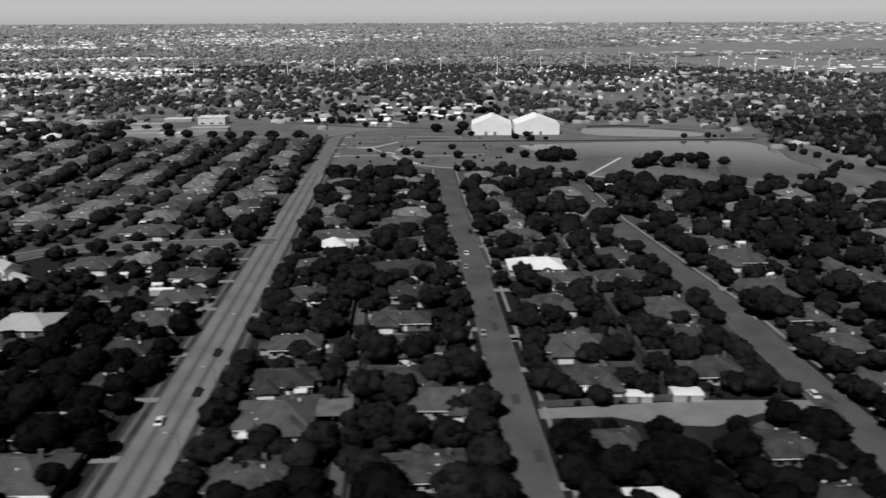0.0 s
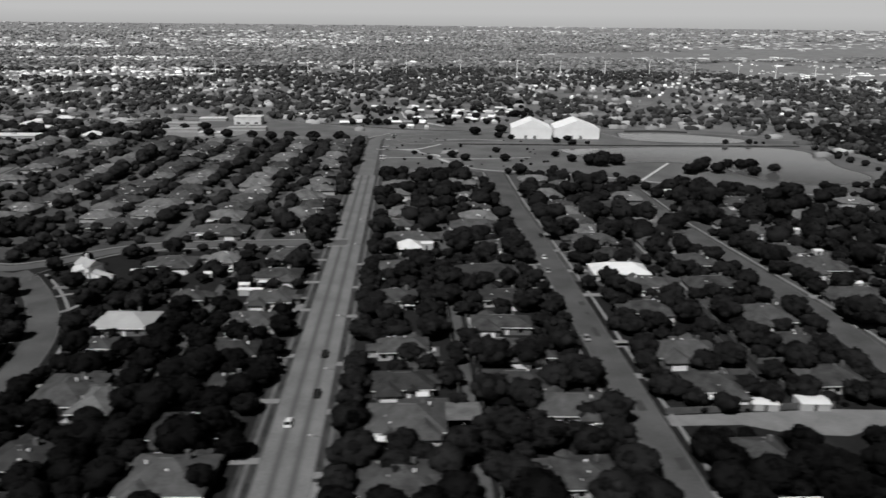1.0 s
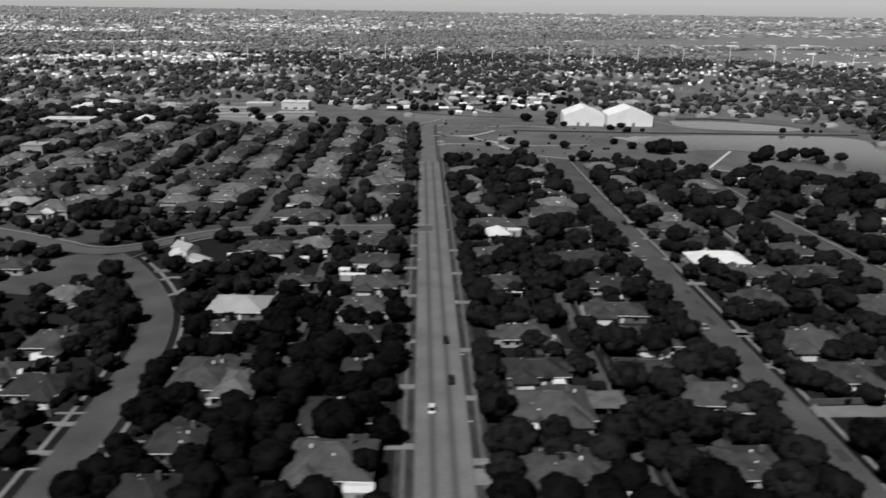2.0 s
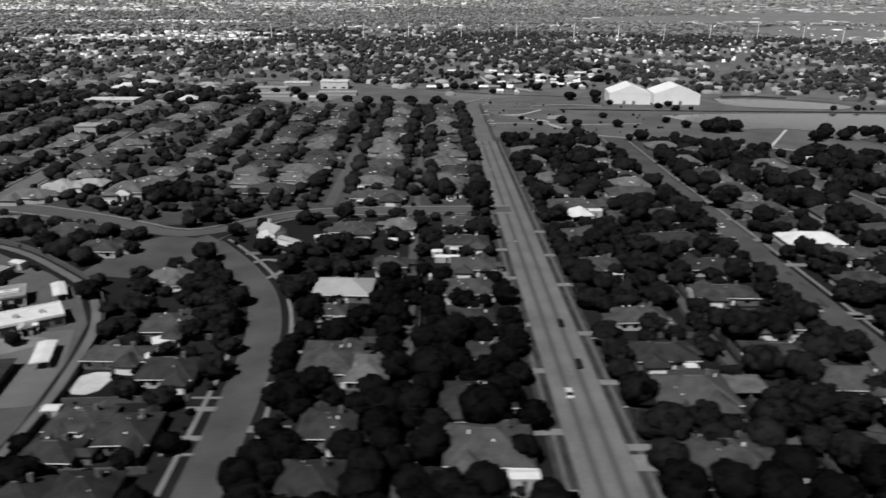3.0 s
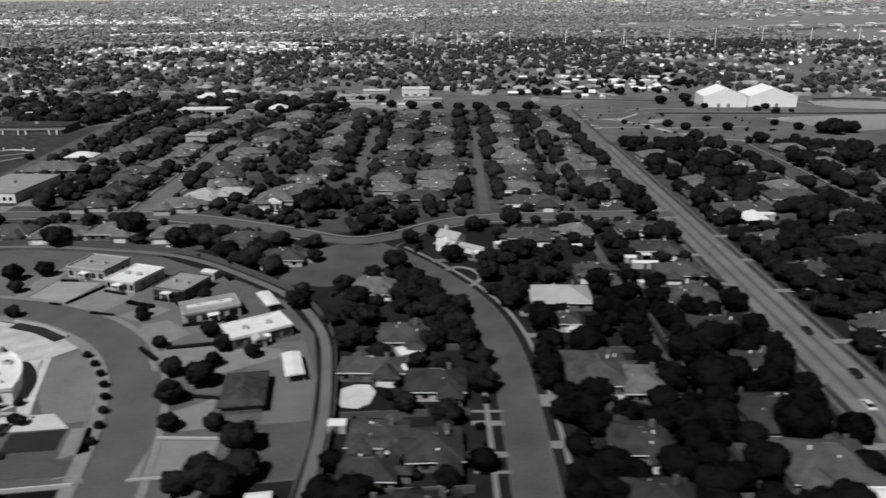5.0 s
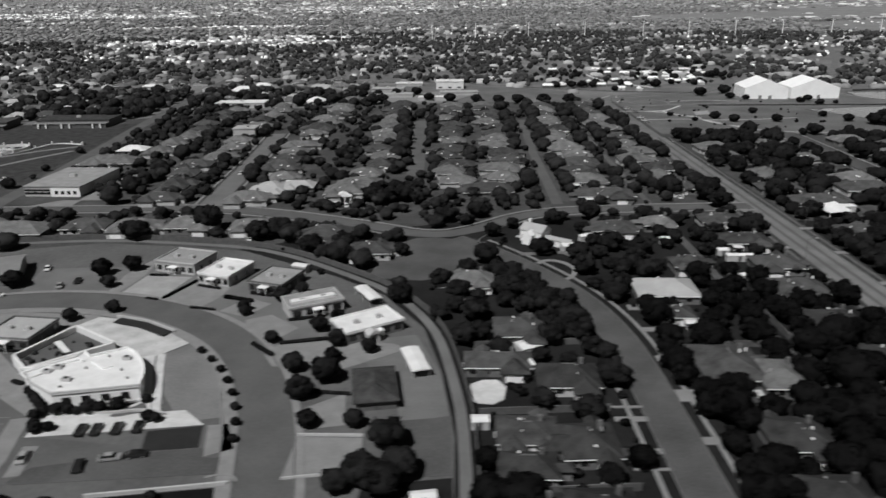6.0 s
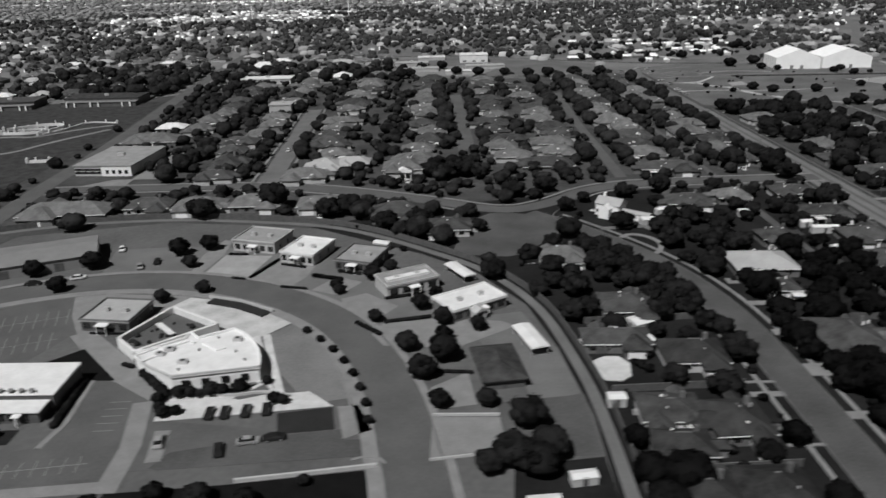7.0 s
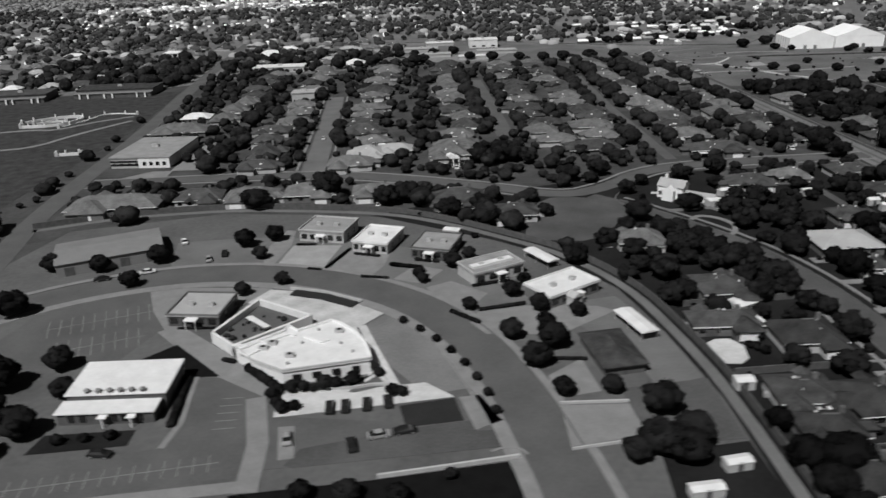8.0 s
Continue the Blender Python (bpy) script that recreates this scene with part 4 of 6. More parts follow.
patch("planting_bed", [(-222, 170.2), (-207, 170), (-199, 171.5), (-201, 175), (-207, 173), (-219, 170.5)], GRASS, "dark planting bed under the front wall", 0.22)
structure("lot_kerb", strip(Shape(), [(-199.6, 205.4), (-194, 199), (-188, 189), (-181.5, 170), (-178, 156)], 0, 0.4, 0, 0.3), WALK, "pale kerb round the parking lot")
structure("lot_edge", strip(Shape(), [(-206, 198), (-203.4, 189.5), (-201, 182), (-197, 170)], -0.6, 2.0, 0, 0.28), PLAZA, "bright walk between the building and the lot")
patch("dark_lot", [(-149, 165), (-129.5, 167.5), (-129.8, 146.5), (-138, 146), (-148, 152)], ASPHALT, "worn grey asphalt parking court", 0.1)
patch("front_lot", [(-163.5, 162.5), (-153, 164.5), (-154.5, 178), (-163, 171.5)], WALK, "pale concrete parking court", 0.1)
patch("low_lot", [(-163, 146.5), (-147.5, 149), (-148.5, 159.5), (-162.5, 160)], WALK, "pale concrete parking court", 0.1)
patch("west_lawn", [(-352, 300), (-346, 440), (-356, 560), (-560, 560), (-560, 300)], VERGE, "open mown grass west of the road", 0.05)
structure("planter", strip(Shape(), [(-226, 219.5), (-217, 216), (-208, 210)], 0, 3.2, 0, 0.5), DARKLOT, "dark curved planting bed")
structure("planter_wall", strip(Shape(), [(-227, 221.8), (-217, 218.3), (-206.5, 211.5)], 0, 0.5, 0, 1.0), STUCCO, "low white curved wall")
structure("garden_wall", strip(Shape(), [(-199, 140.5), (-186, 142.3), (-173, 144.2)], 0, 0.5, 0, 0.8), STUCCO, "low pale garden wall")
structure("yard_wall", strip(Shape(), [(-162.5, 160.6), (-148.5, 160.2)], 0, 0.4, 0, 0.6), STUCCO, "low pale yard wall")
structure("yard_wall_two", strip(Shape(), [(-163, 145.6), (-147, 148)], 0, 0.3, 0, 0.6), STUCCO, "low pale yard wall")
structure("service_fence", strip(Shape(), [(94, 174.4), (140, 176.6)], 0, 0.2, 0, 1.8), FENCE, "dark board fence beside the service alley")
structure("alley_fence", strip(Shape(), ALLEY, 2.6, 0.25, 0, 2.0), FENCE, "weathered board fence along the alley")


def yard_fence(pts, tall=1.8):
    ob = thing("fence", pose(pts[0][0], pts[0][1], 0), "weathered board fence between back yards", "fence", "yard fences")
    rel = [(x - pts[0][0], y - pts[0][1]) for x, y in pts]
    part("fence_panel", strip(Shape(), rel, 0, 0.06, 0.05, tall), FENCE, ob)
    part("top_rail", strip(Shape(), rel, 0, 0.16, tall, tall + 0.1), SHINGLE_PALE, ob, "pale top rail")
    L = math.hypot(rel[-1][0], rel[-1][1])
    for i in range(int(L // 5) + 1):
        px, py = rel[-1][0] * i * 5 / L, rel[-1][1] * i * 5 / L
        part("post", Shape().box(px - 0.07, py - 0.07, 0, px + 0.07, py + 0.07, tall + 0.04), FENCE, ob)


for y in (126, 140, 151, 168, 185, 201):
    yard_fence([(-123.5, y), (-94, y + 1.5)])
for x in (-45.6, -39.4, 41, 47, 125.5, 131.5):
    for k in range(5):
        y = 122 + k * 27 + (x % 5)
        if x < 100 or y > 176:
            yard_fence([(x, y), (x + 0.2, y + 21)])
for x, way, ys in ((-45.6, -1, (147, 171, 200)), (-39.4, 1, (155, 178, 205, 222)), (41, -1, (158, 181, 203)), (47, 1, (152, 168, 184, 219)), (125.5, -1, (196, 219, 236)), (131.5, 1, (203, 226, 252))):
    for y in ys:
        yard_fence([(x, y), (x + way * 17, y + 0.5)])


def stall_lines(x, y, rot, count, length, gap=2.7, spine=True):
    lot = tagged(thing("parking_lines", pose(x, y, 0.07, 0, 0, rot), "worn white parking lines on asphalt", "road marking"), kind="structure")
    me = Shape().box(-0.08, -length / 2, 0, 0.08, length / 2, 0.012).mesh("line", STRIPE)
    for i in range(count):
        ob = new("line", me)
        ob.parent = lot
        ob.location = (i * gap, 0, 0)
    if spine:
        part("line", Shape().box(-1, -0.08, 0, count * gap - 1, 0.08, 0.011), STRIPE, lot)


patch("east_terrace", [(-207, 198), (-204, 189), (-201.6, 181.8), (-197.6, 170), (-201, 171), (-203, 176), (-206, 185), (-210, 191), (-212, 196)], PLAZA, "bright paving between the building and the lot", 0.2)
patch("hall_bed", [(-267, 152), (-248, 153.5), (-248, 158.5), (-266, 158)], GRASS, "dark planting bed before the hall", 0.13)
patch("front_garden", [(-206.4, 168.6), (-203, 173.4), (-201.4, 176), (-198.4, 170.6), (-204.8, 168.2)], LOT, "grey planted quadrant before the pale building", 0.24)
patch("lot_island", [(-219.4, 157), (-216.2, 157.2), (-214.8, 147), (-217.8, 146.6)], WALK, "pale concrete island with shrubs", 0.2)
patch("kerb_island", [(-183, 164.6), (-178.6, 165), (-174.9, 155.8), (-180.4, 153)], WALK, "pale paved island at the lot entrance", 0.2)
patch("dark_lawn_south", [(-222, 138), (-199, 140), (-172, 143.6), (-176, 90), (-230, 90)], NEAR_BLACK, "near-black ground below the garden wall", 0.07)
structure("front_walk", strip(Shape(), rounded([(-219.2, 168.4), (-216, 169.6), (-212.6, 169.6), (-209.2, 169.1), (-206.2, 169.6), (-203, 172.6), (-200.6, 175.2)]), 0, 0.9, 0, 0.27), PLAZA, "bright curving walk before the pale building")
structure("entrance_kerb", strip(Shape(), rounded([(-178, 146.2), (-175, 147.4), (-172.4, 146.6), (-171.4, 144.8)]), 0, 0.6, 0, 0.26), WALK, "pale rounded kerb at the lot entrance")
stall_lines(-286, 204, 19, 10, 10)
stall_lines(-279, 192, 19, 8, 10)
stall_lines(-268, 141.5, 8, 15, 5)
stall_lines(-230.4, 157.6, 93, 5, 4.4, spine=False)
stall_lines(-199.8, 176, 108, 3, 3.2, spine=False)
stall_lines(-214, 153.4, 4, 9, 0.5, spine=False)


# ---- park, school and hall buildings to the north ----
def sports_hall(x, y, w, d, rot):
    ob = thing("sports_hall", pose(x, y, 0, 0, 0, rot), "huge white gabled fabric sports hall by the park", "hall", "white sports halls")
    X, Y = w / 2, d / 2
    FOOT.append((x - X, y - Y, x + X, y + Y))
    part("wall", Shape().box(-X + 0.4, -Y + 0.4, 0, X - 0.4, Y - 0.4, 9), FABRIC, ob)
    part("roof", Shape().gable(-X + 0.3, -Y + 0.3, X - 0.3, Y - 0.3, 9.02, 7.2, "y"), FABRIC, ob, "white pitched fabric roof")
    for i in range(2):
        part("door", Shape().box(-6 + i * 8, -Y + 0.3, 0.05, -3.5 + i * 8, -Y + 0.42, 3), METAL_ROOF, ob, "grey door")
    for k in range(-1, 3):
        part("roof_seam", Shape().box(-X + 0.26, k * 5.5 - 2, 0.1, -X + 0.5, k * 5.5 - 1.8, 9.1).box(X - 0.5, k * 5.5 - 2, 0.1, X - 0.26, k * 5.5 - 1.8, 9.1), STUCCO, ob, "pale fabric seam")


sports_hall(138, 668, 36, 34, -6)
sports_hall(178, 668, 40, 34, -4)


def block(x, y, w, d, h, rot, roof_mat, wall_mat, label, name="building", bays=6):
    ob = thing(name, pose(x, y, 0, 0, 0, rot), label, "building")
    X, Y = w / 2, d / 2
    FOOT.append((x - X - 2, y - Y - 2, x + X + 2, y + Y + 2))
    part("wall", Shape().box(-X, -Y, 0, X, Y, h), wall_mat, ob)
    part("roof", Shape().box(-X - 0.4, -Y - 0.4, h, X + 0.4, Y + 0.4, h + 0.5), roof_mat, ob)
    for i in range(bays):
        part("window", Shape().box(-X + (i + 0.3) * w / bays, -Y - 0.06, 1.0, -X + (i + 0.7) * w / bays, -Y + 0.02, min(h - 0.9, 2.3)), GLASS, ob, "dark window bay")
    part("rooftop_unit", Shape().box(-1.5, -1, h + 0.503, 1.5, 1, h + 1.8), STEEL, ob, "rooftop air unit")
    return ob


block(-128, 748, 26, 18, 7, 0, ROOF_WHITE, ROOF_WHITE, "bright white school gymnasium", bays=3)
for x, y, w, d in ((-120, 700, 34, 12), (-142, 668, 26, 9), (-178, 690, 34, 12), (-186, 730, 30, 14), (-168, 770, 26, 12)):
    block(x, y, w, d, 2.7, rng.uniform(-3, 3), ROOF_WHITE if w < 30 else ROOF_BRIGHT, STUCCO, "low pale school wing on the dry field", bays=0)
front = block(-314, 378, 27, 38, 4.6, -4, ROOF_GRAVEL, STUCCO, "flat-roofed commercial building with a white front", bays=8)
part("white_front", Shape().box(-0.8, -19.2, 0.02, 13.4, -18.98, 4.4), WHITE, front, "white front wall")
for i in range(4):
    part("window", Shape().box(1.2 + i * 3, -19.26, 1.2, 2.8 + i * 3, -19.19, 2.9), GLASS, front, "dark shop window")
for z in (1.1, 2.6):
    part("window_band", Shape().box(-13.4, -19.12, z, -1.0, -18.98, z + 0.9), GLASS, front, "dark window band")
patch("front_yard", [(-300, 352), (-288, 352), (-290, 402), (-299, 402)], WALK, "pale concrete yard beside a commercial building", 0.1)
patch("front_court", [(-318, 343), (-299, 343), (-299, 352), (-308, 352)], WALK, "pale forecourt at the cross street", 0.12)
dark1 = block(-398, 562, 52, 22, 4.6, 0, SHINGLE, BRICK, "long dark two-tier commercial block", bays=12)
dark2 = block(-462, 552, 40, 22, 4.6, 6, SHINGLE, BRICK, "long dark two-tier commercial block", bays=9)
for ob, w in ((dark1, 52), (dark2, 40)):
    part("lower_tier", Shape().box(-w / 2, -17, 0, w / 2, -11.1, 3.0), BRICK, ob, "lower dark tier")
    part("lower_roof", Shape().box(-w / 2 - 0.4, -17.6, 3.0, w / 2 + 0.4, -11.1, 3.3), METAL_ROOF, ob, "pale lower roof")
    for i in (0, 1, 3, 4, 7, 8):
        part("column", Shape().box(-w / 2 + 4 + i * (w - 8) / 8, -18.2, 0, -w / 2 + 5 + i * (w - 8) / 8, -17.62, 3.1), WHITE, ob, "white column")
for pts, tall in (([(-420, 466), (-408, 478), (-394, 482), (-387, 474), (-392, 460), (-404, 455), (-416, 456)], 1.6), ([(-412, 463), (-402, 470), (-395, 468)], 1.2), ([(-393, 452), (-384, 470), (-381, 490), (-360, 484)], 0.6), ([(-365, 387), (-354, 388)], 1.4)):
    wall = thing("entrance_wall", pose(0, 0, 0), "low white ornamental wall on open grass", "wall", "ornamental walls on the grass")
    part("wall", strip(Shape(), rounded(pts), 0, 1.0, 0, tall), ROOF_WHITE, wall)
    for px, py in rounded(pts)[::3]:
        part("post", Shape().box(px - 0.35, py - 0.35, tall, px + 0.35, py + 0.35, tall + 1.5), ROOF_WHITE, wall, "white post")
    for px, py in (pts[0], pts[-1]):
        part("pier", Shape().box(px - 0.8, py - 0.8, 0, px + 0.8, py + 0.8, tall + 1.0), STUCCO, wall, "pale end pier")
for k, pts in enumerate(([(-440, 440), (-408, 451), (-393, 446), (-378, 466), (-360, 478)], [(-420, 404), (-387, 404), (-377, 432), (-357, 465)])):
    structure("pavement", strip(Shape(), rounded(pts), 0, 3.0, 0, 0.12 + 0.02 * k), WALK, "pale path across the open grass")
house(-316, 424, 30, 17, 110)
house(-316, 456, 17, 12, 200)
block(-300, 640, 40, 16, 4, 0, ROOF_WHITE, STUCCO, "long white-roofed shop row", bays=8)
block(-262, 506, 14, 12, 6, 0, ROOF_BRIGHT, STUCCO, "pale two-storey house with a columned porch", bays=5)
cabin_rng = random.Random(21)
for x, y, w in ((66, 838, 13), (87, 852, 14), (80, 797, 12), (97, 809, 11), (108, 774, 10), (116, 757, 11), (136, 879, 12), (127, 812, 12), (142, 836, 11), (121, 905, 14), (-34, 744, 12), (-20, 745, 9), (11, 774, 10), (31, 720, 8), (46, 714, 9), (118, 842, 12), (104, 838, 10)):
    shed(x, y, 0.85 * w, 0.5 * w, cabin_rng.choice((0, 90, 25, -20)), 2.3, "pale white-roofed house north of the park", wall=cabin_rng.choice((STUCCO, BRICK)), top=cabin_rng.choice((FABRIC, ROOF_WHITE)), rise=1.6)
for cx, cy, sx, sy, n in ((-28, 752, 16, 8, 8), (34, 752, 20, 9, 12), (62, 836, 30, 12, 16), (124, 830, 22, 24, 20), (104, 785, 26, 14, 14), (44, 795, 22, 12, 10), (-88, 802, 22, 8, 5), (20, 880, 40, 14, 10)):
    for i in range(n):
        x, y = cx + cabin_rng.uniform(-sx, sx), cy + cabin_rng.uniform(-sy, sy)
        if near_road(x, y, 7) or any(a - 3 < x < c + 3 and b - 3 < y < d + 3 for a, b, c, d in FOOT):
            continue
        shed(x, y, cabin_rng.uniform(6, 12), cabin_rng.uniform(4, 7), cabin_rng.choice((0, 90, 30, -25)) + cabin_rng.uniform(-8, 8), cabin_rng.choice((2.3, 2.5, 3.2)), "small white-roofed building north of the park", wall=cabin_rng.choice((STUCCO, BRICK, BRICK)), top=cabin_rng.choice((FABRIC, FABRIC, ROOF_BRIGHT, ROOF_GRAVEL)), rise=1.5)
patch("sales_lot", [(20, 742), (84, 758), (96, 786), (40, 778)], DIRT, "pale paved ground between pale houses", 0.15)
patch("school_lot", [(-206, 676), (-193, 658), (-129, 652), (-106, 700), (-124, 730), (-156, 712), (-206, 700)], WALK, "pale school parking lot", 0.3)



# ---- cars ----
def car(x, y, rot, mat, words, group="cars", rims=True):
    ob = thing("car", pose(x, y, 0.08, 0, 0, rot), f"{words} saloon car on the street", "car", group)
    body = Shape()
    prof = [(-2.2, 0.35), (-2.25, 0.75), (-1.5, 0.92), (2.0, 0.95), (2.25, 0.8), (2.25, 0.35)]
    k = len(prof)
    body.v = [(-0.88, p, z) for p, z in prof] + [(0.88, p, z) for p, z in prof]
    body.f = [tuple(range(k)), tuple(range(2 * k - 1, k - 1, -1))] + [(i, k + i, k + (i + 1) % k, (i + 1) % k) for i in range(k)]
    part("body", body, mat, ob)
    part("roof", Shape().box(-0.62, -0.7, 1.36, 0.62, 0.95, 1.44), mat, ob)
    cab = Shape()
    cab.v = [(-0.82, -1.45, 0.9), (0.82, -1.45, 0.9), (0.82, 1.85, 0.93), (-0.82, 1.85, 0.93), (-0.64, -0.75, 1.37), (0.64, -0.75, 1.37), (0.64, 1.0, 1.37), (-0.64, 1.0, 1.37)]
    cab.f = [(3, 2, 1, 0), (4, 5, 6, 7), (0, 1, 5, 4), (1, 2, 6, 5), (2, 3, 7, 6), (3, 0, 4, 7)]
    part("cabin", cab, GLASS, ob, "dark car windows")
    for sx in (-0.9, 0.72):
        for sy in (-1.4, 1.4):
            wheel = part("wheel", Shape().tube((sx, sy, 0.32), (sx + 0.18, sy, 0.32), 0.32, 0.32, 12), TYRE, ob, "black rubber wheel")
            if rims:
                part("rim", Shape().tube((sx - 0.01, sy, 0.32), (sx + 0.19, sy, 0.32), 0.19, 0.19, 8), STEEL, wheel, "steel rim")
    return ob


for x, y, rot, mat, words in ((-2.3, 172, 180, CAR_WHITE, "white"), (3.0, 187, 0, CAR_DARK, "black"), (2.4, 212, 0, CAR_DARK, "black"), (86, 307, 0, CAR_WHITE, "white"), (84.2, 289, 0, CAR_GREY, "silver"),
                              (84.4, 222, 0, CAR_GREY, "silver"), (90.5, 341, 180, CAR_DARK, "dark"), (168.5, 176, 0, CAR_WHITE, "white"), (164, 400, 0, CAR_GREY, "silver"), (-31, 150, 90, CAR_DARK, "dark"),
                              (-238, 400, 0, CAR_WHITE, "white"), (24, 215.6, 84, CAR_WHITE, "white"), (33.6, 214, 88, CAR_WHITE, "white"), 
                              (-209.8, 162.4, 3, CAR_DARK, "dark"), (-206.6, 162.6, 4, CAR_DARK, "black"), (-202.2, 163.0, 2, CAR_DARK, "dark"), (-197.9, 163.6, 6, CAR_DARK, "black"), (-217, 152.6, 10, CAR_GREY, "silver"), (-204.3, 149.6, 12, CAR_DARK, "dark"), (-199.2, 152.4, 100, CAR_GREY, "silver"), (-194.2, 153.4, 100, CAR_DARK, "dark"), (-252, 150.6, 82, CAR_DARK, "dark"), (-278, 236, 108, CAR_GREY, "silver"), (-272, 238, 108, CAR_WHITE, "white"), (-284, 234, 108, CAR_DARK, "dark"),
                              (-256, 246, 20, CAR_GREY, "silver"), (-252, 250, 10, CAR_DARK, "dark"), (-268, 262, 20, CAR_WHITE, "white")):
    car(x, y, rot, mat, words, "cars parked and driving")


# ---- drives, poles ----
def drive(x, y, w, d, label="pale concrete driveway"):
    return structure("driveway", Shape().box(x - w / 2, y - d / 2, 0, x + w / 2, y + d / 2, 0.19), WALK, label)


for y in (128, 150, 178, 206, 243, 272, 300):
    drive(10.2, y, 7.2, 2.4)
    drive(-10.2, y + 6, 7.2, 2.4)
for y in (140, 196, 217, 262, 290, 318, 345):
    drive(96.6, y, 8.0, 2.8)
    drive(79.0, y + 9, 8.0, 2.8)
for y in (148, 154, 166, 171, 183, 128):
    drive(-90.2, y, 7.4, 0.8 if y in (148, 171) else 1.8)
for y, d in ((157.5, 2.6), (175.7, 5.2), (194, 2.8), (211, 2.4), (226, 3.6)):
    drive(-72.6, y, 9.4, d)
for y in (205, 230, 258, 285):
    drive(181, y, 8.0, 3.2)
drive(-15.4, 133.4, 17, 4.6)
patch("driveway_court", [(17, 211.4), (37, 210.6), (37, 217.4), (17, 218.6)], LOT, "pale concrete parking court between houses", 0.12)
patch("side_court", [(52, 219.6), (61, 217.4), (64, 222), (54, 225.4)], WALK, "pale concrete drive behind a house", 0.12)
drive(10.6, 144.5, 9, 5.6)
drive(94.8, 218.6, 4.6, 4.4)
patch("yard", [(-14, 250), (-14, 262), (-9, 262), (-9, 250)], DIRT, "bare yard", 0.1)
structure("garden_path", strip(Shape(), rounded([(-104, 294), (-98, 291), (-92, 286), (-88, 283)]), 0, 1.8, 0, 0.2), PLAZA, "bright winding garden path")
structure("driveway_loop", strip(Shape(), rounded([(-99.6, 263.6), (-95.6, 267.6), (-90, 264.6), (-87.2, 258), (-89.4, 251), (-92, 248.6)]), 0, 1.7, 0, 0.2), WALK, "pale half-round driveway")
OPEN.append([(-104, 248), (-104, 268), (-88, 268), (-88, 248)])
structure("garden_wall", strip(Shape(), [(-104.4, 272.4), (-89.2, 273.8), (-86.8, 270.4)], 0, 0.5, 0, 0.9), WALK, "low pale garden wall before the white villa")


def street_lamp(x, y, rot):
    ob = thing("street_lamp", pose(x, y, 0, 0, 0, rot), "steel street lamp with a long arm beside the road", "street lamp", "street lamps")
    part("pole", Shape().tube((0, 0, 0), (0, 0, 8.6), 0.09, 0.06, 8), FENCE, ob)
    part("arm", Shape().tube((0, 0, 8.5), (2.6, 0, 9.0), 0.06, 0.05, 6), FENCE, ob)
    part("lamp_head", Shape().box(2.3, -0.18, 8.93, 3.2, 0.18, 9.13), STEEL, ob)


for y in (262, 372, 430):
    street_lamp(-8.6, y, 0)
for y in (152, 185, 222, 300, 340):
    street_lamp(8.6, y, 180)


def pylon(x, y):
    ob = thing("power_pylon", pose(x, y, float(rise_of(x, y)), 0, 0, rng.uniform(-8, 8)), "tall pale steel transmission pole with cross-arms", "pylon", "transmission line")
    part("pole", Shape().tube((0, 0, 0), (0, 0, 30), 0.9, 0.5, 8), WHITE, ob)
    for z in (20, 24, 28):
        part("cross_arm", Shape().tube((-4, 0, z), (4, 0, z), 0.22, 0.22, 6), WHITE, ob)


for x, y in ((-547, 1370), (-482, 1360), (-320, 1400), (-158, 1440), (-76, 1500), (26, 1500), (133, 1495), (245, 1497), (330, 1490), (422, 1500), (510, 1495), (601, 1490), (673, 1453), (726, 1410), (792, 1390), (831, 1343)):
    pylon(x, y)


# ---- trees ----
def ico(sub):
    bm = bmesh.new()
    bmesh.ops.create_icosphere(bm, subdivisions=sub, radius=1)
    v = np.array([p.co[:] for p in bm.verts])
    t = np.array([[p.index for p in f.verts] for f in bm.faces])
    bm.free()
    return v, t


ICO1, ICO2, ICO3 = ico(1), ico(2), ico(3)      # 20, 80 and 320 faces


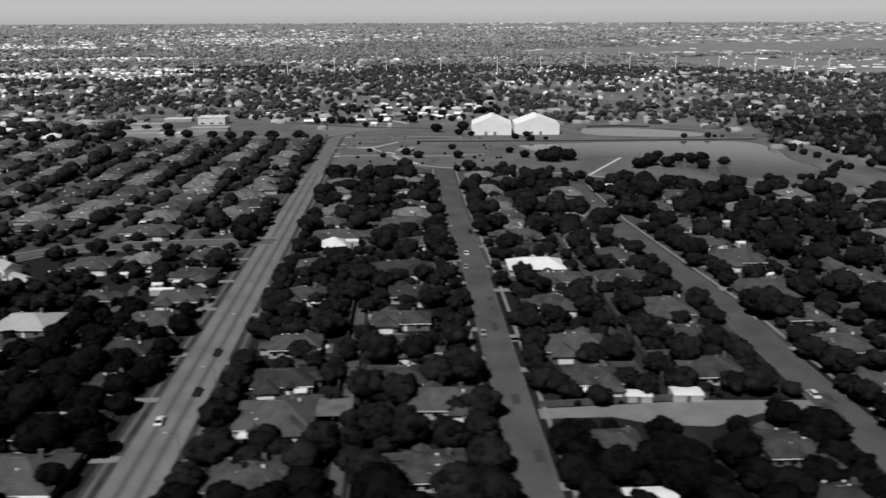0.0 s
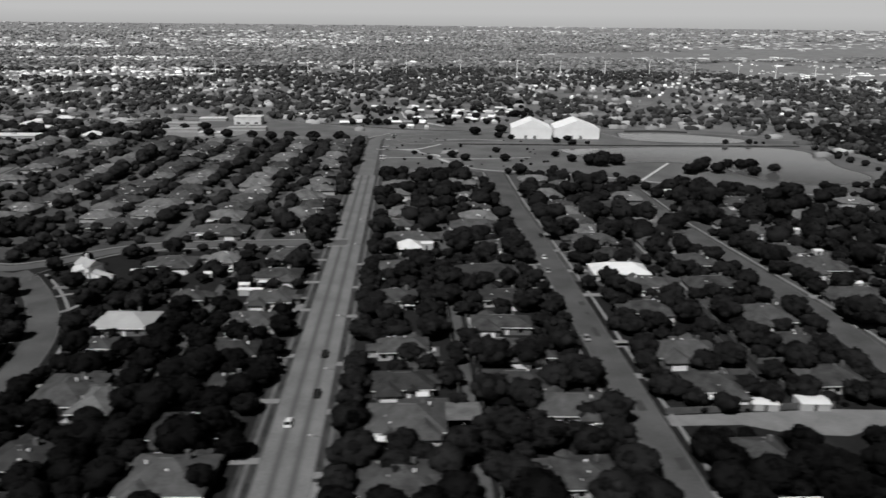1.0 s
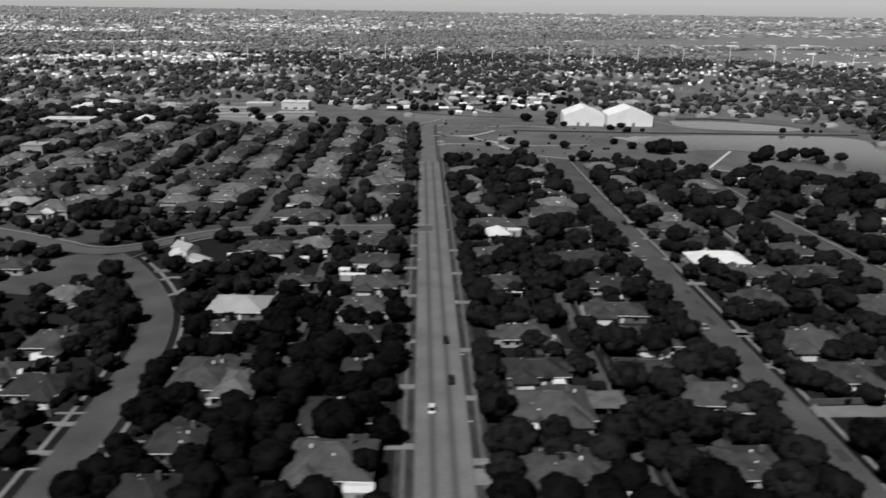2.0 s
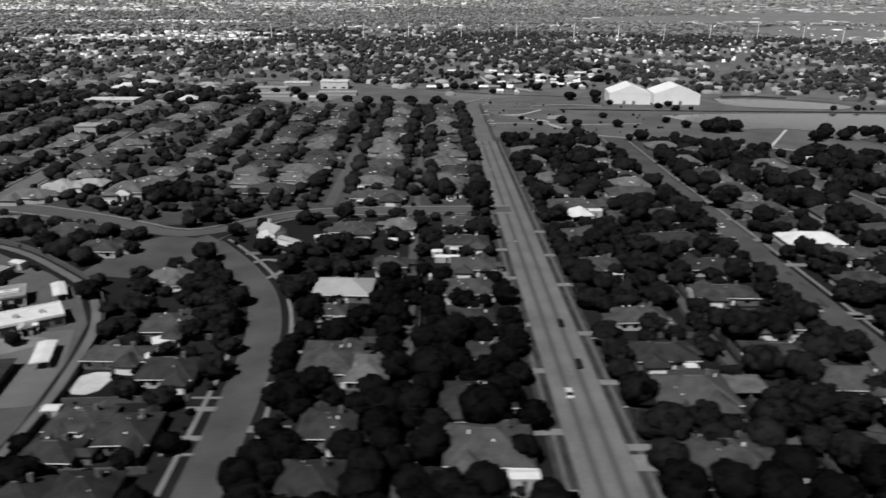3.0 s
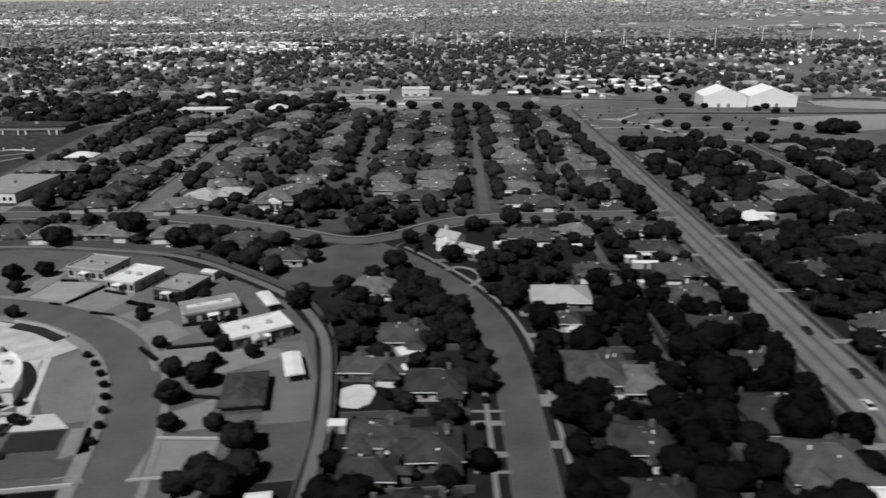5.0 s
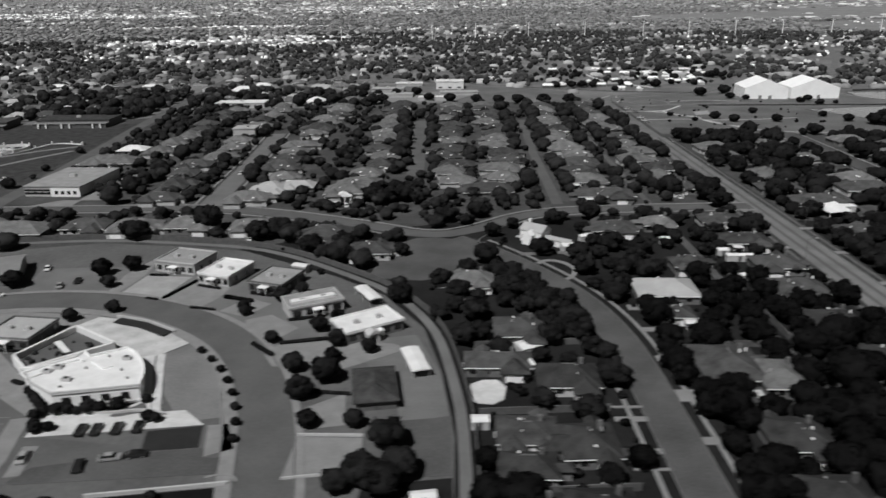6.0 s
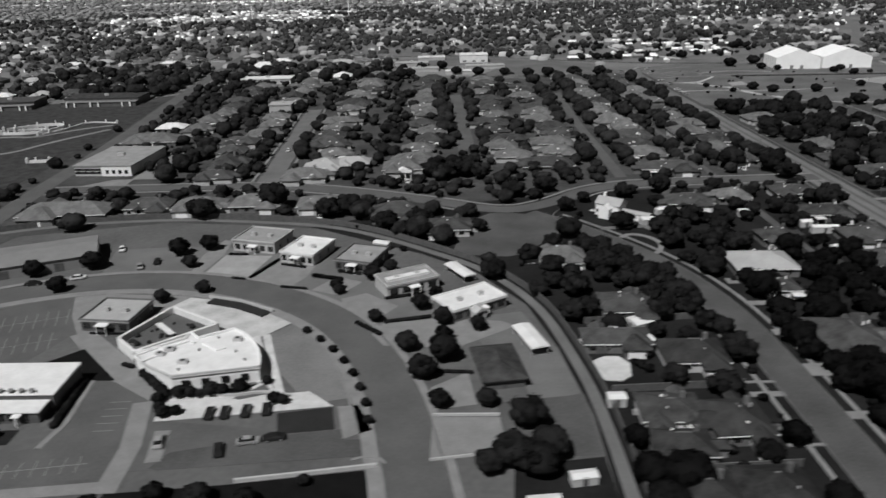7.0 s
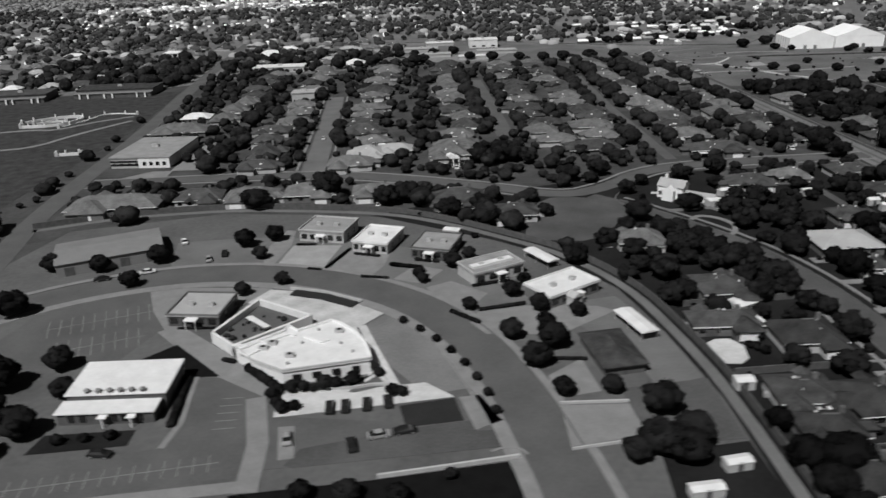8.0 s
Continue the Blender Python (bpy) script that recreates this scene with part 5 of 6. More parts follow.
def crown_arrays(seed, lumps, leaves, sub, leaf=0.55, core=2):
    """Points and triangles of a broad uneven crown, about one unit in radius: a core, rounded boughs round it and leaf sprays lying on them."""
    r = np.random.RandomState(seed)
    V, T, n = [], [], 0
    centres = [(np.zeros(3), 0.86)]
    size = min(0.6, 1.5 / math.sqrt(lumps))
    turn = r.uniform(0, math.tau)
    for i in range(lumps - 1):
        up = 0.95 - 1.3 * (i + 0.5) / max(lumps - 1, 1) + r.uniform(-0.15, 0.15)
        up = max(-0.4, min(0.97, up))
        a = turn + i * 2.39996 + r.uniform(-0.4, 0.4)
        s = size * r.uniform(0.75, 1.1)
        rad = (0.95 - 0.82 * s) * r.uniform(0.78, 1.12)
        flat = math.sqrt(1 - up * up)
        centres.append((np.array([math.cos(a) * flat * rad, math.sin(a) * flat * rad, 0.8 * up * rad]), s))
    for i, (c, s) in enumerate(centres):
        bv, bt = (ICO3 if sub == 2 else ICO2) if i == 0 and core == 2 else ICO2 if sub == 2 else ICO1
        swell = np.array([noise.noise(Vector(p) * 2.2 + Vector((seed * 1.7, i * 3.1, 0))) for p in bv])
        v = bv * (0.97 * s * (1 + 0.22 * swell + r.uniform(-0.03, 0.03, len(bv)))[:, None])
        v = v * np.array([1, 1, 0.84]) + c
        V.append(v)
        T.append(bt + n)
        n += len(v)
    for _ in range(leaves):
        c, s = centres[1 + r.randint(lumps - 1)] if lumps > 1 else centres[0]
        way = r.normal(size=3)
        way[2] = abs(way[2]) * 1.1 - 0.35
        way /= np.linalg.norm(way)
        p = c + way * s * r.uniform(0.88, 1.08) * np.array([1, 1, 0.84])
        face = way + 0.3 * r.normal(size=3)
        face /= np.linalg.norm(face)
        u = np.cross(face, r.normal(size=3))
        u /= np.linalg.norm(u)
        w = np.cross(face, u)
        k = leaf * r.uniform(0.1, 0.22)
        V.append(np.vstack([p + u * k * 1.2, p + w * k, p - u * k, p - w * k * 1.1]))
        T.append(np.array([[0, 1, 2], [0, 2, 3]]) + n)
        n += 4
    return np.vstack(V), np.vstack(T)


def tree_thing(seed, mat=None):
    ob = thing("tree", pose(0, 0, 0), "dark leafy broad-crowned yard tree", "tree", "yard trees")
    s = Shape().tube((0, 0, 0), (0.05, 0, 0.42), 0.055, 0.04, 7)
    r = random.Random(seed)
    for i in range(4):
        a = i * 1.57 + r.uniform(-0.4, 0.4)
        s.tube((0.05, 0, 0.4), (0.4 * math.cos(a), 0.4 * math.sin(a), 0.85), 0.03, 0.012, 5)
    part("trunk", s, BARK, ob)
    v, t = crown_arrays(seed, 15, 720, 2, 0.4)
    v = v * np.array([1, 1, 0.95]) + np.array([0, 0, 0.86])
    crown = new("crown", big_mesh("crown", v, t, mat or LEAF))
    crown.parent = ob
    return ob


def cover(x, y):
    """How thickly trees stand: sparse in the western yards, dense to the east."""
    if 340 < y < 640 and -300 < x < 0:
        return 0.4
    if y > 325 and x < 0:
        return 0.85
    if x < -88:
        return 0.6
    if x < -12 and 244 < y < 338:
        return 0.3
    if x > 186:
        return 0.55
    return 0.72 if x > 5 and y > 312 else 0.95


def blocked(x, y, r, front=0.55):
    if near_road(x, y, 0.85 * r) or near_road(x, y + 1.7 * r, 0.1 * r):
        return True
    for x0, y0, x1, y1 in FOOT:
        if x0 - 0.15 * r < x < x1 + 0.15 * r and y0 - front * r < y < y1 + 0.1 * r:
            return True
    return any(inside(x + a * r, y + b * r, p) for p in OPEN for a, b in ((0, 0), (0, 1.6), (-0.6, 0), (0.6, 0)))


# further houses fill the rows of lots, close together in the north-western blocks
row_rng = random.Random(5)
for x in (-28, -62, -100, -128, -168, -216, -262, -296, 24, 62, 110, 148, 192, 232, 275, 315, 360, 400, 445):
    y = 345 if x < 180 else 130
    top = 630 if x < 0 else (490 if x < 180 else 415)
    packed = -230 < x < 0
    while y < top:
        if packed and row_rng.random() < 0.1:
            y += row_rng.uniform(8, 15)
        w, d = (row_rng.uniform(14, 21.5), row_rng.uniform(11, 16.5)) if packed else (row_rng.uniform(14, 20), row_rng.uniform(11, 15))
        X, Y = x + row_rng.uniform(-4, 4), y + row_rng.uniform(-2.0, 2.0)
        if not packed and row_rng.random() < 0.3:
            w, d = d, w
        if x > 0 and row_rng.random() < 0.25:
            y += 22
            continue
        if not near_road(X, Y, 5) and not any(x0 - w * 0.5 < X < x1 + w * 0.5 and y0 - d * 0.5 < Y < y1 + d * 0.5 for x0, y0, x1, y1 in FOOT) and not any(inside(X, Y, p) for p in OPEN):
            house(X, Y, w, d, row_rng.choice((60, 90, 70, 100, 105, 100, 115, 75, 80, 110, 98, 130)), near=False)
            y += 16.5 if packed else 10
        y += row_rng.uniform(2, 5) if packed else row_rng.uniform(10, 14)

# houses beyond the western blocks
west_rng = random.Random(17)
for _ in range(240):
    X, Y, w, d = west_rng.uniform(-540, -205), west_rng.uniform(572, 820), west_rng.uniform(12, 20), west_rng.uniform(9, 14)
    if X > -330 and Y < 630 or near_road(X, Y, 10) or any(x0 - w * 0.7 < X < x1 + w * 0.7 and y0 - d < Y < y1 + d for x0, y0, x1, y1 in FOOT) or any(inside(X, Y, p) for p in OPEN):
        continue
    house(X, Y, w, d, west_rng.choice((80, 100, 120, 150, 200)), near=False, group="houses beyond the western blocks")

# cars standing at the far houses
park_rng = random.Random(9)
spare = None
for x0, y0, x1, y1 in [f for f in FOOT if 230 < f[1] < 660 and -330 < f[0] < 300]:
    if park_rng.random() > 0.46:
        continue
    x, y = (x0 + x1) / 2 + park_rng.uniform(-6, 6), y0 - park_rng.uniform(3.2, 5)
    if near_road(x, y, 1.5) or any(inside(x, y, p) for p in OPEN) or any(a - 1 < x < c + 1 and b - 1 < y < d + 1 for a, b, c, d in FOOT):
        continue
    if spare is None:
        spare = car(x, y, 0, CAR_WHITE, "white", "cars at the far houses", False)
        other = car(x + 3, y - 5.5, 90, CAR_GREY, "silver", "cars at the far houses", False)
    else:
        copy_thing(spare if park_rng.random() < 0.65 else other, pose(x, y, 0.08, 0, 0, park_rng.choice((0, 90, 180)) + park_rng.uniform(-8, 8)))

for i, (x, y) in enumerate(((9, 541), (9.5, 549), (9, 560), (12, 586), (10, 604), (12, 642), (-9, 655), (16, 668))):
    copy_thing(spare if i % 3 else other, pose(x, y, 0.3, 0, 0, 90 + 7 * i))

def shaded_yards(x, y):
    """The yards whose trees are darkened, shade put into the leaf colour."""
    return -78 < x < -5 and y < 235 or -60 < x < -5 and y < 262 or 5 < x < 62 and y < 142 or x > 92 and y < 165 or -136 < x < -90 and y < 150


TEMPLATES = {False: [tree_thing(31 + k) for k in range(6)], True: [tree_thing(51 + k, LEAF_SHADED) for k in range(5)]}
used = {False: 0, True: 0}
placed = []         # (x, y, r)


def free_of(x, y, r, k=0.72):
    return all((x - a) ** 2 + (y - b) ** 2 > (k * (r + c)) ** 2 for a, b, c in placed)


def set_tree(x, y, r, tall=1.0):
    m = pose(x, y, 0, 0, 0, rng.uniform(0, 360)) @ Matrix.Diagonal((r, r, r * tall, 1))
    placed.append((x, y, r))
    shaded = shaded_yards(x, y)
    pool, k = TEMPLATES[shaded], used[shaded]
    used[shaded] += 1
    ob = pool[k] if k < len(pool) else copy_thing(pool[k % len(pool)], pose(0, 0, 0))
    ob.matrix_basis = m


count = 0
# small trees round the office park and along the curved road
for x, y, r in ((-169, 189, 3.2), (-160, 194, 2.4), (-151, 199, 2.4), (-160, 184, 4.0), (-165, 176, 3.6), (-161, 164, 2.6), (-151, 164, 2.6), (-147, 144, 4.2), (-140, 146, 4.0), (-143, 141, 4.2), (-152, 142, 3.0),
                (-178, 205, 2.2), (-190, 223, 1.9), (-299, 213, 4.5), (-274, 184, 3.6), (-274, 229, 3.0), (-302, 243, 3.6), (-287, 241, 3.4), (-271, 246, 3.8), (-247, 257, 3.6), (-238, 261, 3.4), (-240, 246, 2.6), (-230, 226, 2.4),
                (-181, 233, 3.0), (-191, 226, 2.2), (-240, 220, 2.4), (-176, 239, 2.4), (-162, 219, 2.2), (-160, 203, 2.8), (-166, 212, 2.8)):
    set_tree(x, y, r)
    count += 1
for a in range(2, 42, 5):
    set_tree(ARC_C[0] + 74.9 * math.cos(radians(a + 6)), ARC_C[1] + 74.9 * math.sin(radians(a + 6)), 1.2)
    count += 1
for x, y, r in ((-222.6, 167.8, 1.6), (-218.6, 169.8, 1.8), (-216, 169.9, 1.5), (-211.6, 170.4, 2.1), (-209.2, 170.6, 1.7), (-205.6, 171.9, 1.9), (-200.2, 174.6, 1.3), (-214, 169.6, 1.2), (-219.6, 162.4, 1.7), (-217.2, 163.2, 1.4), (-221, 164.4, 1.5), (-197, 167, 1.6), (-195, 166.5, 1.4),
                (-271, 158, 4.2), (-280, 163, 4.5), (-276, 150, 4.0), (-268, 172, 3.0), (-284, 176, 5.0), (-290, 165, 5.0), (-212, 136, 2.2), (-204, 135, 2.6), (-195, 134, 2.2), (-186, 139.5, 1.4), (-222, 132, 2.6), (-262, 155, 1.4), (-257, 155.5, 1.2), (-252, 156, 1.3)):
    set_tree(x, y, r)
    count += 1
# park and peninsula trees
for x, y, r in ((159, 526, 7.5), (169, 533, 8.5), (178, 527, 7.5), (219, 493, 6.5), (226, 500, 6), (231, 505, 7.5), (240, 497, 6.5), (244, 529, 5.5), (254, 514, 6), (261, 507, 7), (262, 489, 6), (270, 512, 6.5), (281, 500, 5.5), (148, 540, 5), (140, 560, 4), (165, 521, 7.5), (33, 570, 3), (44, 547, 3), (61, 556, 5), (70, 543, 5), (97, 579, 4), (99, 541, 5), (108, 656, 5), (118, 648, 4), (166, 640, 4.5), (89, 675, 7), (114, 688, 7), (154, 627, 4.5), (-12, 742, 6), (-2, 741, 6), (8, 741, 5.5), (23, 712, 4.5), (69, 742, 6), (100, 792, 6), (146, 812, 7), (150, 930, 7), (166, 925, 7)):
    set_tree(x, y, 0.85 * r, 0.82)
    count += 1
def hedge(pts, wide, tall, label="dark hedge beside pale concrete, in places put where tree shade falls"):
    """A clipped hedge: overlapping leafy lumps along a line, in one crown mesh."""
    x0, y0 = pts[0]
    ob = thing("hedge", pose(x0, y0, 0), label, "hedge", "hedges of the office park")
    r, V, T, n = np.random.RandomState(int(abs(x0 * 10))), [], [], 0
    for (xa, ya), (xb, yb) in zip(pts, pts[1:]):
        L = math.hypot(xb - xa, yb - ya)
        for i in range(max(2, int(L / (0.5 * wide)))):
            u = (i + r.uniform(0.2, 0.8)) / max(2, int(L / (0.5 * wide)))
            v = ICO2[0] * r.uniform(0.85, 1.12, (len(ICO2[0]), 1)) * np.array([0.58 * wide, 0.58 * wide, 0.55 * tall * r.uniform(0.85, 1.15)])
            V.append(v + np.array([xa + u * (xb - xa) - x0, ya + u * (yb - ya) - y0, 0.5 * tall]))
            T.append(ICO2[1] + n)
            n += len(v)
    leaves = new("foliage", big_mesh("foliage", np.vstack(V), np.vstack(T), LEAF))
    leaves.parent = ob


# Some of these dark strips are hedges added in place of cast shade.
for pts, wide, tall in (([(-218.6, 235.6), (-212.6, 250)], 0.9, 0.9), ([(-224, 235.9), (-220, 234.8)], 0.8, 0.7), ([(-207.6, 228.4), (-200, 226.4)], 1.0, 0.8), ([(-199.6, 236), (-190, 232.4)], 1.6, 1.2), ([(-182.9, 203.9), (-176, 197)], 1.4, 0.9), ([(-175.4, 203.8), (-163.4, 206.4)], 1.2, 1.0),
                        ([(-242.6, 177), (-241.2, 159)], 1.7, 1.4), ([(-163.4, 178.4), (-153.4, 177.2)], 0.9, 0.9), ([(-156, 205.6), (-150, 207.6)], 1.4, 1.0), ([(-176, 218.6), (-166, 221.6)], 1.2, 0.9), ([(-230, 255.6), (-224, 255.2)], 1.0, 0.8), ([(-211, 246), (-203, 243)], 1.0, 0.8), ([(-192, 239), (-185, 236.6)], 1.2, 1.0),
                        ([(-252, 201.2), (-242, 200.4)], 0.8, 0.6), ([(-236.6, 184.2), (-233.6, 183.0)], 1.3, 1.0)):
    hedge(pts, wide, tall)
# round trees about the school, and the hedge against the pale building
for x, y, r in ((-205, 690, 5), (-192, 692, 4.6), (-176, 696, 5), (-158, 700, 5.4), (-146, 664, 5), (-128, 655, 5.5), (-106, 652, 5), (-215, 668, 5), (-185, 655, 5.5), (-72, 640, 6), (-52, 636, 6.5), (-30, 640, 6), (-88, 642, 5.5)):
    set_tree(x, y, r, 0.85)
    count += 1
for k in range(7):
    set_tree(-229.4 + 1.35 * k, 178.4 - 1.5 * k, 1.35, 1.15)
    count += 1
# yard trees near the camera's way
tree_rng = random.Random(23)
tries = 0
yard = []


def yard_trees(rows):
    for x, y, r in rows:
        if abs(x) < 40:
            x = math.copysign(max(abs(x), 9.4 + 0.72 * r), x)
        row = (x, y, r)
        placed.append(row)
        yard.append(row)


# east of the second street
yard_trees(((180, 308, 6.0), (181, 295, 6.8), (182, 262, 4.5), (181, 231, 7.5), (180, 239, 5.3), (186, 228, 7.3), (180, 199, 5.4), (183, 189, 6.4), (179, 177, 4.4), (179, 171, 4.7), (181, 362, 7.5), (183, 341, 7.5), (202, 362, 7.5), (221, 373, 7.5), (233, 360, 7.5), (247, 348, 7.5), (250, 327, 7.5), (266, 326, 7.5), (219, 293, 7.5), (229, 284, 7.5), (241, 276, 7.5), (202, 246, 7.0), (216, 245, 7.5), (218, 228, 7.5), (224, 415, 7.5), (197, 402, 7.5), (181, 403, 7.0), (247, 413, 7.5), (273, 412, 7.5)))
# between the two eastern streets
yard_trees(((139, 213, 4.6), (136, 222, 4.4), (141, 205, 3.8), (134, 206, 3.6)))
yard_trees(((103, 249, 4.7), (118, 245, 5.5), (123, 253, 5.3), (122, 236, 6.1), (136, 238, 6.2), (100, 225, 4.7), (109, 227, 4.6), (152, 278, 5.6), (158, 271, 5.5), (157, 301, 5.3), (148, 314, 5.0), (135, 307, 6.5), (135, 283, 4.5), (160, 237, 5.6), (161, 227, 4.8), (157, 254, 4.6), (96, 184, 4.6), (100, 183, 4.3), (110, 175, 3.9), (122, 202, 5.4), (123, 202, 5.1), (120, 184, 4.4), (141, 197, 6.1), (124, 179, 3.7), (158, 199, 4.9), (148, 180, 4.5), (154, 178, 5.2), (96, 153, 4.5), (96, 140, 4.7), (99, 134, 4.2), (103, 160, 3.0), (109, 161, 2.5)))
# between the two eastern streets
yard_trees(((114, 145, 4.7), (119, 147, 5.3), (123, 145, 5.3), (134, 146, 5.4), (117, 136, 4.8), (123, 134, 5.4), (135, 137, 5.3), (138, 150, 3.9), (140, 159, 3.2), (153, 163, 5.2), (153, 151, 4.7), (180, 156, 5.6), (156, 145, 4.9), (157, 136, 4.2), (147, 366, 7.5), (136, 339, 7.5), (121, 335, 7.5), (121, 368, 7.3), (153, 343, 7.0), (159, 353, 7.3), (97, 337, 6.2), (104, 346, 6.9), (104, 308, 6.2), (145, 453, 7.5), (149, 420, 7.5), (120, 422, 7.5), (98, 423, 7.5), (103, 494, 5.9)))
# between the avenue and the first street east
yard_trees(((10, 224, 4.5), (24, 223, 5.3), (35, 224, 5.7), (28, 207, 4.7), (39, 192, 4.4), (52, 202, 6.2), (49, 181, 5.9), (58, 178, 5.5), (67, 209, 4.7), (75, 213, 5.1), (68, 189, 5.5), (77, 190, 5.9), (79, 170, 5.7), (73, 172, 4.3), (78, 147, 5.7), (53, 161, 5.1), (60, 159, 5.4), (40, 155, 5.0), (46, 156, 4.0), (31, 154, 3.4), (51, 142, 5.2), (32, 136, 3.6), (13, 201, 5.0), (16, 153, 5.6), (33, 289, 6.3), (43, 274, 6.4), (27, 282, 5.7), (51, 312, 7.5), (73, 310, 7.5), (60, 303, 6.0), (12, 415, 7.5)))
# between the avenue and the first street east
yard_trees(((15, 342, 6.8), (11, 270, 5.5), (16, 251, 5.2), (10, 252, 4.8), (42, 255, 5.6), (28, 251, 3.9), (28, 428, 7.5), (48, 412, 7.5), (67, 396, 7.5), (61, 459, 7.5), (36, 460, 7.5), (10, 189, 5.1), (12, 180, 4.4), (10, 168, 5.0), (63, 204, 6.0), (10, 154, 3.9), (10, 142, 4.4), (25, 148, 5.0), (13, 133, 5.3), (23, 133, 5.2), (10, 131, 4.4), (15, 242, 5.2), (10, 199, 4.1)))
# between the avenue and the bending street
yard_trees(((-12, 343, 7.5), (-69, 165, 4.9), (-72, 154, 3.4), (-74, 136, 4.5), (-72, 143, 4.2), (-48, 204, 5.2), (-37, 196, 6.0), (-36, 178, 5.8), (-40, 163, 4.9), (-23, 203, 5.0), (-17, 186, 4.1), (-46, 149, 3.6), (-43, 143, 3.7), (-37, 146, 4.7), (-40, 134, 4.2), (-59, 167, 3.4), (-17, 145, 3.8), (-19, 167, 4.8), (-72, 215, 5.2), (-47, 233, 5.2), (-35, 157, 3.7), (-45, 181, 4.7), (-49, 187, 3.7), (-74, 181, 3.6), (-73, 167, 3.4), (-74, 197, 3.3), (-10, 200, 4.1), (-12, 228, 4.9), (-21, 196, 4.2), (-15, 242, 4.0), (-34, 233, 4.5)))
# between the avenue and the bending street
yard_trees(((-73, 253, 4.9), (-16, 291, 6.5), (-11, 331, 5.9), (-30, 351, 6.7), (-40, 306, 4.1), (-68, 302, 4.5), (-68, 259, 3.9)))
# a solid dark belt inside the street's bend, and tall trees over the yards south of it
yard_trees(((-98, 216, 5.0), (-104, 232, 5.0), (-110, 247, 4.8), (-117, 265, 5.0), (-108, 223, 4.2), (-113, 236, 4.6), (-103, 213, 3.8), (-118, 250, 3.8), (-99, 226, 4.6), (-105, 241, 4.4), (-95, 205, 4.2), (-93, 197, 3.4)))
yard_trees(((-70, 127, 4.8), (-63, 123, 5.0), (-56, 124, 4.8), (-50, 133, 4.6), (-67, 146, 4.2), (-54, 146, 4.4), (-70, 116, 5.0), (-60, 113, 5.0), (-50, 116, 5.0), (-47, 125, 4.5), (-67, 162, 3.8), (-53, 163, 4.0), (-71, 175, 3.8), (-50, 170, 4.0), (-64, 104, 4.8), (-52, 105, 4.8)))
yard_trees(((-71, 204, 4.0), (-56, 212, 4.4), (-48, 222, 4.4), (-72, 224, 3.8), (-76, 240, 3.8), (-50, 247, 4.8), (-66, 249, 4.4), (-37, 171, 4.0), (-35, 215, 4.6), (-13, 158, 4.0), (-14, 178, 3.8), (-33, 188, 4.2), (-36, 222, 4.4), (-13, 212, 4.0), (-60, 206, 4.0)))
# a dense dark hedge of trees beside the cross street
yard_trees(((-165, 346, 5.5), (-157, 344, 5.5), (-150, 345, 5.5), (-162, 356, 5.0), (-154, 357, 5.5), (-147, 358, 4.5), (-169, 337, 3.0), (-143, 340, 4.0)))
# behind the western yards
yard_trees(((-143, 156, 4.5), (-117, 136, 5.1), (-92, 149, 3.2), (-103, 203, 4.1), (-96, 208, 5.8), (-102, 224, 5.2), (-126, 203, 3.9), (-122, 206, 3.9), (-90, 194, 3.3), (-85, 254, 4.6), (-114, 250, 4.6), (-111, 236, 5.8), (-96, 226, 4.6), (-145, 232, 4.3), (-123, 138, 3.6), (-107, 193, 2.8), (-133, 219, 3.4), (-100, 190, 2.8), (-168, 281, 5.2), (-180, 278, 5.6), (-195, 296, 6.0), (-203, 293, 5.5), (-225, 305, 6.7), (-251, 295, 6.7), (-147, 274, 3.5)))
grove_rng = random.Random(77)
for _ in range(1500):
    x, y, r = grove_rng.uniform(-76, 160), grove_rng.uniform(98, 200), grove_rng.uniform(4.4, 6.6)
    if -8 < x < 92 and y > 140 or x > 92 and y > 160 or blocked(x, y, r, 0.3) or not free_of(x, y, r, 0.62):
        continue
    yard_trees(((x, y, r),))
while len(yard) < 700 and tries < 60000:
    tries += 1
    x, y, r = tree_rng.uniform(-135, 235), 95 + 225 * tree_rng.random(), tree_rng.uniform(2.6, 5.4)
    if tree_rng.random() > cover(x, y) or blocked(x, y, r, 0.55 if x < -80 else 0.25) or not free_of(x, y, r, 0.85 if x < -80 else 0.7):
        continue
    placed.append((x, y, r))
    yard.append((x, y, r))
base_count = count
yard.sort(key=lambda p: p[1] + 0.35 * abs(p[0] + 20))
for x, y, r in yard[:300 - count]:
    set_tree(x, y, r, tree_rng.uniform(0.85, 1.1))
    count += 1


# joined trees further out
def wood(name, places, lumps, leaves, mat, label, flat=0.92, variants=6, seed=70, sub=1, core=1, soft=True):
    tv = [crown_arrays(seed + k, lumps, leaves, sub, 0.4 if leaves > 50 else 0.9, core) for k in range(variants)]
    r = np.random.RandomState(seed)
    V, T, n = [], [], 0
    for i, (x, y, s) in enumerate(places):
        v, t = tv[i % variants]
        a = r.uniform(0, math.tau)
        c, q = math.cos(a), math.sin(a)
        z = float(rise_of(x, y))
        w = np.column_stack([(v[:, 0] * c - v[:, 1] * q) * s + x, (v[:, 0] * q + v[:, 1] * c) * s + y, (v[:, 2] * flat + 0.72) * s * r.uniform(0.85, 1.15) + z])
        V.append(w)
        T.append(t + n)
        n += len(v)
    ob = new(name, big_mesh(name, np.vstack(V), np.vstack(T), mat, soft))
    return tagged(ob, label, "trees", kind="stuff")


mid, tries = [], 0
cell = {}


